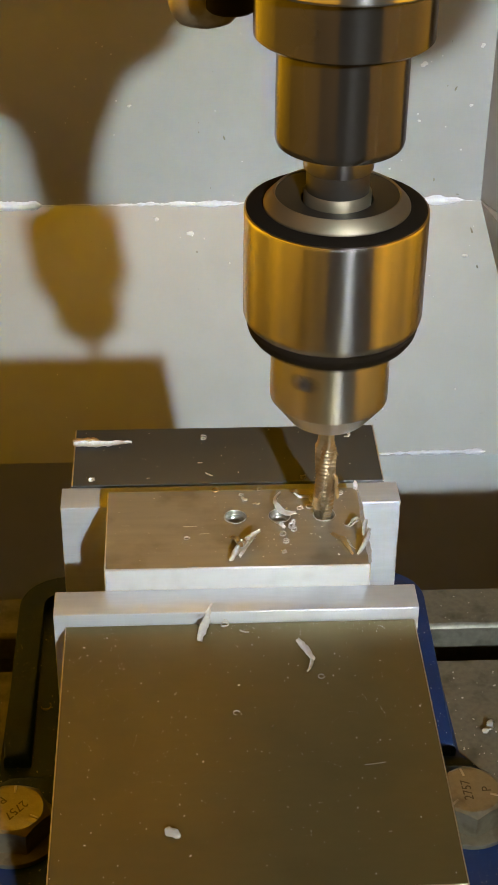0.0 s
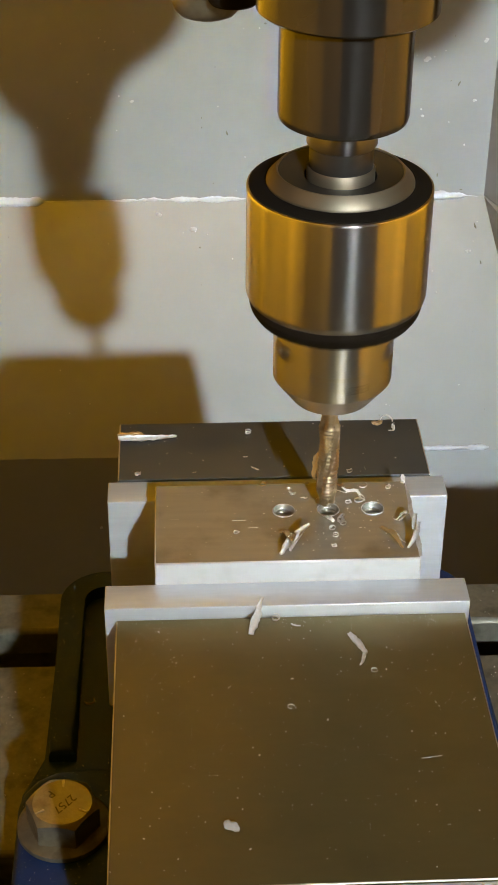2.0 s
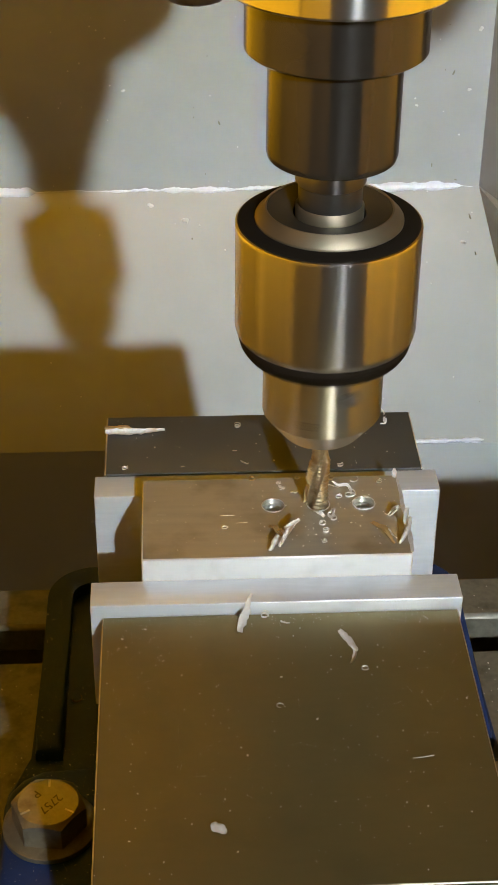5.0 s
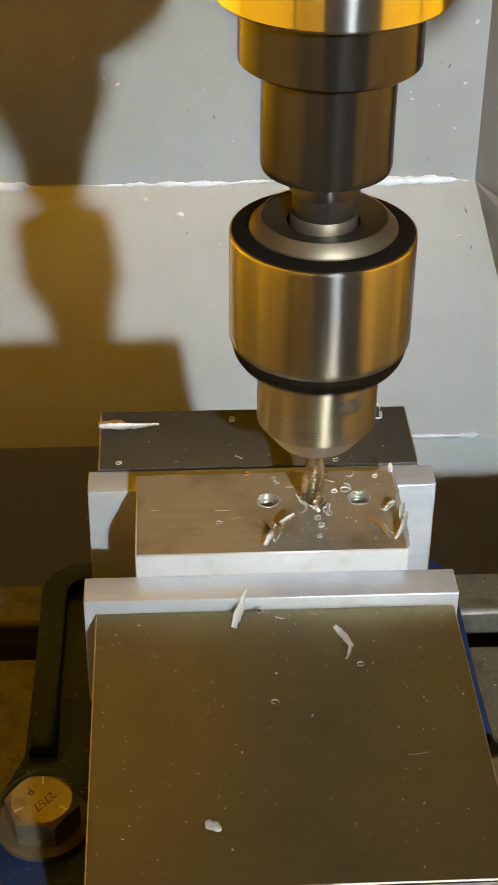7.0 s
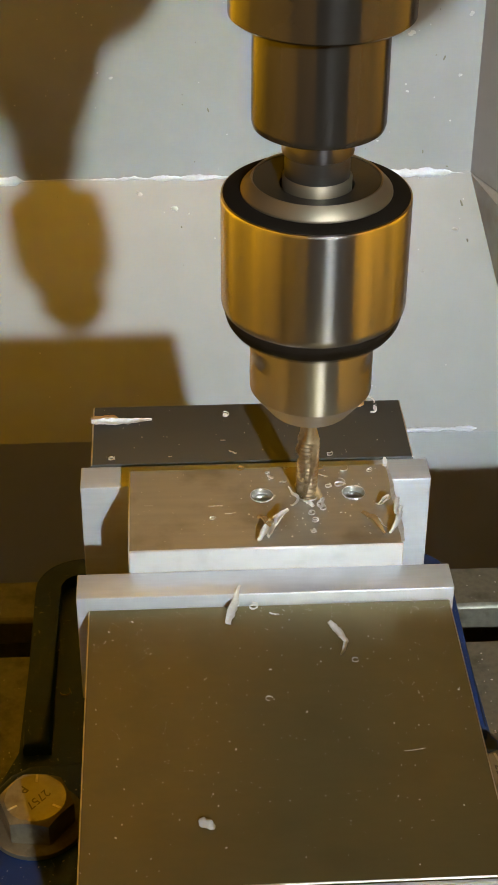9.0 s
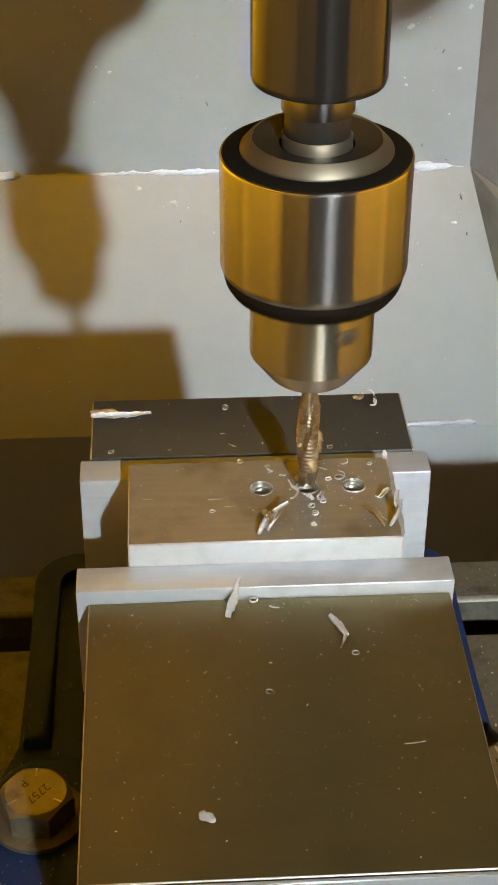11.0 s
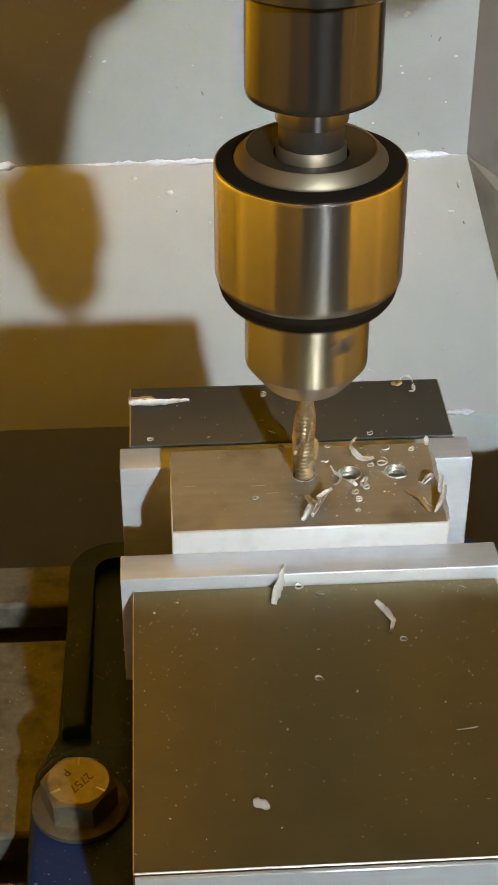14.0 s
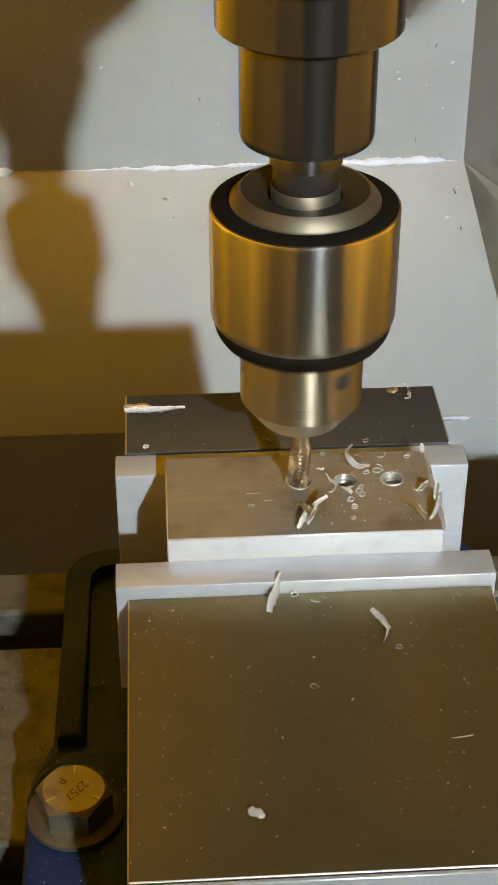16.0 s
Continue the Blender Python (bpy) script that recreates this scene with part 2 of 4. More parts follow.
def ribbon(bm, pts, widths, thick, normal_of=None):
    """A thin curled strip of metal along pts."""
    n = len(pts)
    rows = []
    for i, p in enumerate(pts):
        t = (pts[min(i + 1, n - 1)] - pts[max(i - 1, 0)]).normalized()
        up = normal_of(i) if normal_of else Vector((0, 0, 1))
        side = t.cross(up)
        side = side.normalized() if side.length > 1e-6 else Vector((0, 1, 0))
        nn = side.cross(t).normalized()
        w, h = widths(i / (n - 1)) / 2, thick / 2
        rows.append([bm.verts.new(p + side * a * w + nn * b * h) for a, b in ((-1, -1), (1, -1), (1, 1), (-1, 1))])
    for u, w in zip(rows, rows[1:]):
        for k in range(4):
            bm.faces.new((u[k], u[(k + 1) % 4], w[(k + 1) % 4], w[k]))
    bm.faces.new(rows[0][::-1])
    bm.faces.new(rows[-1])


def strip(length, width, bend=0.0, lift=0.0, wave=0.0, seed=0, thick=0.00018, twist=0.0, into=None, taper=0.0):
    """A long tapering sliver, bent in its plane, lifted at its end and wavy."""
    rnd = random.Random(seed)
    bm = into or bmesh.new()
    n = 22
    pts, a, p = [], -bend / 2, Vector((-length / 2, 0, 0))
    for i in range(n):
        u = i / (n - 1)
        pts.append(p + Vector((0, wave * math.sin(9 * u + seed), lift * u * u + abs(wave) * 0.8 * (1 + math.sin(11 * u + 2 * seed)))))
        a += bend / n
        p = p + Vector((math.cos(a), math.sin(a), 0)) * length / n
    jag = [rnd.uniform(0.75, 1.15) for _ in range(n)]
    ribbon(bm, pts, lambda u: width * (0.25 + 0.75 * math.sin(math.pi * (0.12 + 0.8 * u)) ** 0.7) * jag[int(u * (n - 1))] * (1 - taper * u), thick,
           lambda i: Vector((0, math.sin(twist * i / n + 0.3), math.cos(twist * i / n + 0.3))))
    return bm


def flake(length, width, curl=0.8, arch=0.0, seed=0, thick=0.00022, at=None, into=None, taper=0.0):
    """A leaf of torn metal, hollow across its width, arched along its length, with ragged edges."""
    rnd = random.Random(seed)
    bm = into or bmesh.new()
    m = at or Matrix.Identity(4)
    n, k = 16, 6
    layers = []
    for lift in (0.0, thick):
        rows = []
        for i in range(n):
            u = i / (n - 1)
            half = 0.5 * width * (0.18 + 0.82 * math.sin(math.pi * (0.10 + 0.80 * u)) ** 0.8) * (1 - taper * u)
            if lift == 0.0:
                rows.append((half * rnd.uniform(0.82, 1.12), rnd.uniform(-0.06, 0.06) * width))
            else:
                rows.append(layers[0][1][i])
        grid = []
        for i, (half, sway) in enumerate(rows):
            u = i / (n - 1)
            line = []
            for j in range(k):
                c = (2 * j / (k - 1) - 1) * curl
                y = half * math.sin(c) / curl + sway
                z = half * (1 - math.cos(c)) / curl + arch * (4 * u * (1 - u)) + 0.12 * width * math.sin(7 * u + seed) + lift
                line.append(bm.verts.new(m @ Vector(((u - 0.5) * length, y, z))))
            grid.append(line)
        layers.append((grid, rows))
    a, b = layers[0][0], layers[1][0]
    for i in range(n - 1):
        for j in range(k - 1):
            bm.faces.new((a[i][j], a[i][j + 1], a[i + 1][j + 1], a[i + 1][j]))
            bm.faces.new((b[i][j], b[i + 1][j], b[i + 1][j + 1], b[i][j + 1]))
        for j in (0, k - 1):
            bm.faces.new((a[i][j], a[i + 1][j], b[i + 1][j], b[i][j]))
    for i in (0, n - 1):
        for j in range(k - 1):
            bm.faces.new((a[i][j], a[i][j + 1], b[i][j + 1], b[i][j]))
    return bm


# ---- setting: the grey machine pan behind the table, and the room ----
YS, ZS = 0.460, -0.0975          # upper fold
YF, ZF = 0.345, -0.1925          # lower fold
YB, ZB = 0.315, -0.330           # foot of the steep front


def slab(name, quad, mat, thick, label, category):
    """A sheet of four corners, thickened away from its front."""
    q = [Vector(p) for p in quad]
    n = (q[1] - q[0]).cross(q[3] - q[0]).normalized() * -thick
    bm = bmesh.new()
    a = [bm.verts.new(p) for p in q]
    b = [bm.verts.new(p + n) for p in q]
    bm.faces.new(a)
    bm.faces.new(b[::-1])
    for i in range(4):
        j = (i + 1) % 4
        bm.faces.new((a[j], a[i], b[i], b[j]))
    ob = part(name, bm, mat)
    return tagged(ob, label, category, kind="structure")


XL, XR, XB = -0.38, 0.1445, -0.22
slab("wall_back", [(XB, YS, ZS), (XR, YS, ZS), (XR, YS, 1.0), (XB, YS, 1.0)], M_WALL, 0.012,
     "grey enamelled back wall of the milling machine, specked with swarf", "wall")
slab("wall_ledge", [(XB, YF, ZF), (0.40, YF, ZF), (0.40, YS, ZS), (XB, YS, ZS)], M_WALL, 0.010,
     "sloping grey enamelled panel under the back wall", "wall")
slab("wall_lower", [(XB, YB, ZB), (0.40, YB, ZB), (0.40, YF, ZF), (XB, YF, ZF)], M_WALL, 0.010,
     "steep grey enamelled front below the sloping panel", "wall")
slab("wall_side_upper", [(XR, YS, ZS), (0.225, 0.26, ZS), (0.225, 0.26, 0.55), (XR, YS, 0.55)], M_SIDE, 0.012,
     "stained grey side wall flaring from the back wall", "wall")
tagged(part("wall_side_lower", prism([(XR, YS), (0.181, 0.26), (0.225, 0.26)], -0.30, ZS - 0.0005), M_SIDE),
       "dark stained foot of the side wall", "wall", kind="structure")
slab("floor_pan", [(XL, -0.6, ZB), (0.6, -0.6, ZB), (0.6, YB, ZB), (XL, YB, ZB)], M_PAN, 0.01,
     "unseen dark chip pan under the machine table", "pan")

for name, quad in (("wall_room_front", [(-3, -5.6, -0.95), (3, -5.6, -0.95), (3, -5.6, 2.7), (-3, -5.6, 2.7)]),
                   ("wall_room_rear", [(3, 2.4, -0.95), (-3, 2.4, -0.95), (-3, 2.4, 2.7), (3, 2.4, 2.7)]),
                   ("wall_room_west", [(-3, 2.4, -0.95), (-3, -5.6, -0.95), (-3, -5.6, 2.7), (-3, 2.4, 2.7)]),
                   ("wall_room_east", [(3, -5.6, -0.95), (3, 2.4, -0.95), (3, 2.4, 2.7), (3, -5.6, 2.7)]),
                   ("ceiling", [(-3, -5.6, 2.7), (3, -5.6, 2.7), (3, 2.4, 2.7), (-3, 2.4, 2.7)])):
    slab(name, quad, M_ROOM, -0.05 if name != "ceiling" else 0.05, "plain painted workshop surface", "ceiling" if name == "ceiling" else "wall")
slab("floor", [(-3, -5.6, -0.95), (3, -5.6, -0.95), (3, 2.4, -0.95), (-3, 2.4, -0.95)], M_FLOOR, 0.05, "dark concrete workshop floor", "floor")

for name, x in (("wall_pan_left", XL), ("wall_pan_right", 0.34)):
    tagged(part(name, box(x - 0.012, x, -0.58, 0.455, ZB + 0.0005, -0.10, 0.002), M_PAN), "unseen dark side of the chip pan", "wall", kind="structure")
tagged(part("wall_pan_front", box(XL + 0.001, 0.327, -0.592, -0.581, ZB + 0.0005, -0.10, 0.002), M_PAN), "unseen dark front of the chip pan", "wall", kind="structure")

RIDERS = []      # all that rides on the machine table


# ---- machine table ----
def milling_table():
    t = thing("machine_table", pose(0, 0, 0), "oil-stained cast iron machine table with T-slots, strewn with swarf", "machine table")
    zt = -0.090
    for y0, y1 in ((-0.16, -0.0325), (-0.0165, 0.0690), (0.0865, 0.1085)):
        part("land", box(-0.42, 0.42, y0, y1, zt - 0.012, zt, 0.0016, 1), M_TABLE, t)
    part("slot_bed", box(-0.42, 0.42, -0.16, 0.1085, zt - 0.045, zt - 0.024, 0.001), M_TABLE, t)
    for y0, y1 in ((-0.16, -0.040), (-0.009, 0.0615), (0.094, 0.1085)):
        part("web", box(-0.42, 0.42, y0, y1, zt - 0.024, zt - 0.012), M_TABLE, t)
    RIDERS.append(t)


milling_table()


# ---- vise ----
def bare_glint_edges(ob, front=True):
    """The rounded upper edges of a block get bright worn metal that supplies their amber glint."""
    ob.data.materials.append(M_EDGE)
    for p in ob.data.polygons:
        if p.normal.z > 0.12 and max(abs(p.normal.x), -p.normal.y if front else 0) > 0.12:
            p.material_index = 1


def vise():
    v = thing("machine_vise", pose(0, 0, 0), "blue cast iron machine vise with ground steel jaws clamping a plate", "vise")
    zr = -0.0765
    # base: foot with ears, raised rim round the sides and back
    xl, xr, yb = -0.0722, 0.0712, 0.1025
    out = [(-0.080, -0.112), (0.085, -0.112), (0.085, 0.0), (xr, 0.014)] + arc(xr - 0.016, yb - 0.016, 0.016, 0, 90) + \
        arc(xl + 0.016, yb - 0.016, 0.016, 90, 180) + [(xl, 0.014), (-0.080, 0.0)]
    part("foot", prism(out, -0.0897, -0.0815, 0.0015), M_BLUE, v)
    w = 0.0085
    ring = [(xl, 0.013)] + [(xl, 0.02)] + arc(xl + 0.016, yb - 0.016, 0.016, 180, 90) + arc(xr - 0.016, yb - 0.016, 0.016, 90, 0) + [(xr, 0.013)]
    ring += [(xr - w, 0.013)] + arc(xr - 0.016, yb - 0.016, 0.016 - w, 0, 90) + arc(xl + 0.016, yb - 0.016, 0.016 - w, 90, 180) + [(xl + w, 0.013)]
    part("rim", prism(ring[::-1], -0.0840, zr, 0.0022), M_BLUE, v)
    for side, x0 in ((-1, -0.0800), (1, 0.0850)):
        edge = [(x0, -0.110), (x0, -0.010), (x0 - side * 0.0012, -0.0050), (x0 - side * 0.0050, 0.0005), (x0 - side * 0.0110, 0.0040), (side * 0.046, 0.0055), (side * 0.046, -0.110)]
        part("ear", prism(edge if side < 0 else edge[::-1], -0.0840, -0.0750, 0.0032), M_BLUE, v)
    part("bed", box(-0.036, 0.036, -0.125, 0.092, -0.0830, -0.0330, 0.003), M_BLUE, v)
    # fixed jaw
    bare_glint_edges(part("fixed_jaw", box(-0.0484, 0.0479, 0.0486, 0.0797, -0.082, 0.0020, 0.0005), M_DARKGROUND, v), False)
    part("fixed_jaw_plate", box(-0.0512, 0.0517, 0.0379, 0.0484, -0.0395, 0.0013, 0.0004, 3), M_JAW, v, "bright ground jaw plate")
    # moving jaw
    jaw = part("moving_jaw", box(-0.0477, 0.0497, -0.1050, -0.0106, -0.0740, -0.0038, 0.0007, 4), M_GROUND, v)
    bare_glint_edges(jaw)
    # A thin front sheet in the plates' steel, brighter than the block behind it.
    part("jaw_front_face", box(-0.0472, 0.0492, -0.1064, -0.1052, -0.0735, -0.0041, 0.0003, 1), M_JAW, v, "brighter front face of the moving jaw")
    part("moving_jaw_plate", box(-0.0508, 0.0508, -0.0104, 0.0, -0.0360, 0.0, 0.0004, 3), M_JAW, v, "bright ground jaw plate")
    RIDERS.append(v)


vise()


# ---- workpiece ----
HOLES = (0.0008, 0.0138, 0.0269)


def workpiece():
    w = thing("aluminium_plate", pose(0, 0, 0), "milled aluminium plate with three tapped holes, clamped in the vise", "workpiece")
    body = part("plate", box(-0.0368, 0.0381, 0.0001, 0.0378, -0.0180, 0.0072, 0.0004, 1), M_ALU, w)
    cutters = []
    for x in HOLES:
        cutters.append(lathe([(0.0, -0.03), (0.00285, -0.03), (0.00285, 0.0069), (0.00318, 0.0073), (0.00318, 0.01), (0.0, 0.01)], 48, x, 0.0239))
    cut(body, cutters)
    # The top and the hole faces take a darker, streakier aluminium than the sides.
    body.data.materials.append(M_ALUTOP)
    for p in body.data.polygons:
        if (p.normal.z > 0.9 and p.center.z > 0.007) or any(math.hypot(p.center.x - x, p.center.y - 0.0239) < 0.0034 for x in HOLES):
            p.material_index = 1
    for x in HOLES:
        bm = bmesh.new()
        rows = []
        n, turns, pitch = 32, 8, 0.00127
        for i in range(n * turns + 1):
            a = 2 * math.pi * i / n
            z = 0.0062 - i / n * pitch
            c, s = math.cos(a), math.sin(a)
            rows.append([bm.verts.new((x + r * c, 0.0239 + r * s, z + dz)) for r, dz in ((0.0029, -0.0005), (0.00258, 0.0), (0.0029, 0.0005))])
        for a, b in zip(rows, rows[1:]):
            for k in range(2):
                bm.faces.new((a[k], a[k + 1], b[k + 1], b[k]))
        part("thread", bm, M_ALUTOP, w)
    for k, x in enumerate(HOLES):
        rnd = random.Random(60 + k)
        ring = lathe([(0.00312, 0.0071), (0.00318, 0.00732), (0.00330, 0.00730), (0.00340, 0.0071)], 40, x, 0.0239, True)
        for p in ring.verts:
            p.co.z += rnd.uniform(0.0, 0.00028) * (k + 1) / 2
        part("hole_burr", ring, M_ALU, w, "bright burr round the hole")
    burr = strip(0.0360, 0.0016, 0.02, 0.0, 0.00022, 41, 0.0003, 0.3)
    bmesh.ops.rotate(burr, verts=burr.verts, cent=(0, 0, 0), matrix=Matrix.Rotation(radians(90), 3, "Z"))
    bmesh.ops.translate(burr, verts=burr.verts, vec=(0.0379, 0.0190, 0.0070))
    part("burr", burr, M_CHIP, w, "ragged pale burr along the sawn end")
    for x, y, length, turn in ((-0.0312, 0.0205, 0.0026, -2), (-0.0125, 0.0196, 0.0040, 1), (-0.0085, 0.0160, 0.0030, 4)):
        part("scratch", box(-length / 2, length / 2, -0.00006, 0.00006, 0.0, 0.00008), M_CHIP, w, "", pose(x, y, 0.0072, 0, 0, turn))
    RIDERS.append(w)


workpiece()


# ---- clamping bolts ----
def hex_bolt(x, y, turn, label, spin=0, reads=0):
    b = thing("hex_bolt", pose(x, y, -0.0750, 0, 0, turn), label, "bolt", "bolts clamping the vise")
    part("washer", lathe([(0.0066, 0), (0.0132, 0), (0.0137, 0.0004), (0.0137, 0.0020), (0.0132, 0.0024), (0.0066, 0.0024)], 64, closed=True), M_BOLT, b)
    r = 0.0110
    bm = prism([(r * math.cos(radians(60 * i)), r * math.sin(radians(60 * i))) for i in range(6)], 0.0024, 0.0110)
    head = part("head", bm, M_BOLT, b)
    bpy.context.view_layer.update()
    # chamfered crown: the hexagon meets a cone
    cone = lathe([(0.0, -0.006), (0.030, -0.006), (0.030, -0.0012), (0.0087, 0.0110), (0.0, 0.0110)], 64)
    me = bpy.data.meshes.new("cone")
    bmesh.ops.recalc_face_normals(cone, faces=cone.faces)
    cone.to_mesh(me)
    cone.free()
    c = new("cone", me)
    c.matrix_world = head.matrix_world
    mod = head.modifiers.new("crown", "BOOLEAN")
    mod.object, mod.operation, mod.solver = c, "INTERSECT", "EXACT"
    bpy.context.view_layer.update()
    me = bpy.data.meshes.new_from_object(head.evaluated_get(bpy.context.evaluated_depsgraph_get()))
    head.modifiers.clear()
    head.data = me
    smooth(me, 25)
    bpy.data.objects.remove(c)
    for a in (90, 210, 330):
        part("grade_mark", box(0.0058, 0.0088, -0.00035, 0.00035, 0.0108, 0.0112, 0.0001), M_EDGE, head, "", pose(0, 0, 0, 0, 0, a - turn + spin))
    for name, body, size, yy in (("stamped_number", "2757", 0.0040, 0.0010), ("stamped_letter", "P", 0.0040, -0.0048)):
        ob = new(name, text_mesh(body, size))
        ob.data.materials[0] = M_STAMP
        ob.matrix_basis = pose(0, 0, 0, 0, 0, reads - turn) @ pose(0, yy, 0.01102)
        ob.parent = head
    RIDERS.append(b)
    return b


bolt_l = hex_bolt(-0.0655, -0.0205, -8, "brassy zinc-plated hex bolt and washer on the vise's ear", 0, 228)
bolt_r = hex_bolt(0.0695, -0.0185, 32, "dull zinc-plated hex bolt and washer on the vise's ear", 12, 92)


# ---- spindle, chuck and tap ----
def wrap_text(name, body, size, radius, azimuth, z, parent):
    """Lettering bent round the z axis; azimuth is its middle."""
    me = text_mesh(body, size)
    for v in me.vertices:
        a = radians(azimuth) + v.co.x / radius
        v.co = Vector(((radius + v.co.z) * math.cos(a), (radius + v.co.z) * math.sin(a), z + v.co.y))
    ob = new(name, me)
    ob.parent = parent
    return tagged(ob, "stamped figures")


def tap(parent):
    """A fluted machine tap with a real thread, tapered at its tip."""
    bm = bmesh.new()
    n, rings = 48, []
    z, top, tip = 0.0400, 0.0300, 0.0034
    zs = [0.0415, 0.0330, 0.0315, 0.0302]
    zz = 0.0300
    while zz > tip:
        zs.append(zz)
        zz -= 0.00021
    zs.append(tip)
    for z in zs:
        ring = []
        for i in range(n):
            a = 2 * math.pi * i / n
            if z > 0.0301:
                r = 0.00235 if z > 0.0325 else (0.00255 if z > 0.031 else 0.0029)
            else:
                taper = min(1.0, (z - tip) / 0.0045)
                big = 0.00225 + 0.00093 * taper
                ph = (z / 0.00127 + i / n) % 1.0
                r = big - 0.00034 * (1 - abs(2 * ph - 1)) * taper
            if z < 0.0345:
                f = math.cos(3 * (a - (z - tip) * 95.0))
                deep = min(1.0, (0.0345 - z) / 0.004)
                if f > 0.05:
                    r -= deep * 0.00155 * min(1.0, (f - 0.05) / 0.45)
            ring.append(bm.verts.new((r * math.cos(a), r * math.sin(a), z)))
        rings.append(ring)
    for u, w in zip(rings, rings[1:]):
        for i in range(n):
            j = (i + 1) % n
            bm.faces.new((u[i], u[j], w[j], w[i]))
    bm.faces.new(rings[-1])
    bm.faces.new(rings[0])
    part("tap", bm, M_TAP, parent, "oily gold-tinted spiral tap")
    # chips and oil that cling to the flutes
    bm = flake(0.0085, 0.0030, 1.2, 0.0006, 51, 0.0003, pose(0.0027, 0.0, 0.0165, 0, 80, 20))
    flake(0.0070, 0.0026, 1.1, 0.0005, 52, 0.0003, pose(-0.0028, 0.0006, 0.0200, 20, 100, 60), bm)
    flake(0.0060, 0.0024, 1.0, 0.0, 53, 0.0003, pose(-0.0005, -0.0030, 0.0125, 40, 70, -80), bm)
    flake(0.0055, 0.0020, 1.0, 0.0, 54, 0.0003, pose(0.0010, 0.0030, 0.0255, 10, 85, 110), bm)
    part("clinging_swarf", bm, M_GOLDCHIP, parent, "oily golden swarf clinging to the tap")


def spindle():
    """The quill does not turn; its origin lies on the axis, level with the vise's jaws."""
    q = thing("quill", pose(AX, AY, 0), "dark polished steel quill of the milling machine", "quill")
    part("sleeve", lathe([(0.0, 0.1218), (0.0148, 0.1218), (0.0162, 0.1225), (0.0165, 0.1237), (0.0165, 0.1242), (0.0165, 0.152), (0.0, 0.152)], 128), M_QUILL, q)
    part("collar", lathe([(0.0150, 0.1495), (0.0212, 0.1495), (0.0222, 0.1503), (0.0222, 0.1652), (0.0160, 0.1652)], 128, closed=True), M_QUILL, q)
    part("flange", lathe([(0.0150, 0.1654), (0.0272, 0.1654), (0.0280, 0.1662), (0.0280, 0.180), (0.0150, 0.180)], 128, closed=True), M_CHROME, q)
    part("barrel", lathe([(0.0, 0.1802), (0.0245, 0.1802), (0.0245, 0.30), (0.0, 0.30)], 96), M_QUILL, q)
    c = thing("drill_chuck", pose(AX, AY, 0), "bright turned steel drill chuck with blackened rings, holding a tap", "drill chuck")
    part("arbor", lathe([(0.0, 0.1152), (0.0086, 0.1152), (0.0090, 0.1157), (0.0090, 0.1217), (0.0, 0.1217)], 96), M_CHROME, c)
    part("arbor_neck", lathe([(0.0, 0.100), (0.0082, 0.100), (0.0082, 0.1151), (0.0, 0.1151)], 96), M_DARKTURN, c)
    part("arbor_ring", lathe([(0.0083, 0.1050), (0.0088, 0.1050), (0.0088, 0.1088), (0.0083, 0.1094)], 96, closed=True), M_SATIN, c)
    part("top_cap", lathe([(0.0092, 0.1040), (0.0094, 0.1066), (0.0160, 0.1079), (0.0160, 0.1000), (0.0092, 0.1000)], 96, closed=True), M_DARKTURN, c)
    part("bevel_ring", lathe([(0.0161, 0.1082), (0.0165, 0.1083), (0.0190, 0.1056), (0.0191, 0.1052), (0.0190, 0.1000), (0.0161, 0.1000)], 96, closed=True), M_SATIN, c, "satin bevelled ring")
    part("black_ring", lathe([(0.0191, 0.1049), (0.0228, 0.1046), (0.0235, 0.1042), (0.02355, 0.1037), (0.0191, 0.1035)], 96, closed=True), M_BLACK, c, "blackened ring")
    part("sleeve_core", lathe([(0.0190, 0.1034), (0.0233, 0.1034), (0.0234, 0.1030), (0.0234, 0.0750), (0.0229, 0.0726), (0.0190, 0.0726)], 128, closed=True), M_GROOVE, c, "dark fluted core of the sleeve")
    part("sleeve_lip", lathe([(0.0190, 0.1036), (0.0236, 0.1041), (0.0240, 0.1039), (0.02403, 0.1036), (0.0190, 0.1035)], 128, closed=True), M_CHROME, c)
    # sixteen bright lands between the flutes, all on one mesh
    bm = bmesh.new()
    prof = [(0.0230, 0.1035), (0.02398, 0.1035), (0.02405, 0.1033), (0.02405, 0.1030), (0.02405, 0.0748), (0.02405, 0.0744), (0.0239, 0.0736), (0.0235, 0.0727), (0.0228, 0.0727)]
    mid, half = radians(-102), radians(7.9)
    cols = []
    for i in range(9):
        a = mid + half * (i / 4 - 1)
        inset = 0.0
        cols.append([bm.verts.new(((r - inset) * math.cos(a), (r - inset) * math.sin(a), z)) for r, z in prof])
    for end in (0, 8):
        a = mid + half * (1.0 if end else -1.0) * 1.02
        low = [bm.verts.new((0.0230 * math.cos(a), 0.0230 * math.sin(a), z)) for r, z in prof]
        cols.insert(0 if end == 0 else len(cols), low)
    for u, w in zip(cols, cols[1:]):
        for i in range(len(prof) - 1):
            bm.faces.new((u[i], w[i], w[i + 1], u[i + 1]))
    land = part("land", bm, M_CHROME, c)
    for k in range(1, 16):
        ob = new("land", land.data)
        ob.parent = c
        ob.matrix_basis = pose(0, 0, 0, 0, 0, 22.5 * k)
    # toothed ring for the key
    bm = bmesh.new()
    n = 44
    rows = []
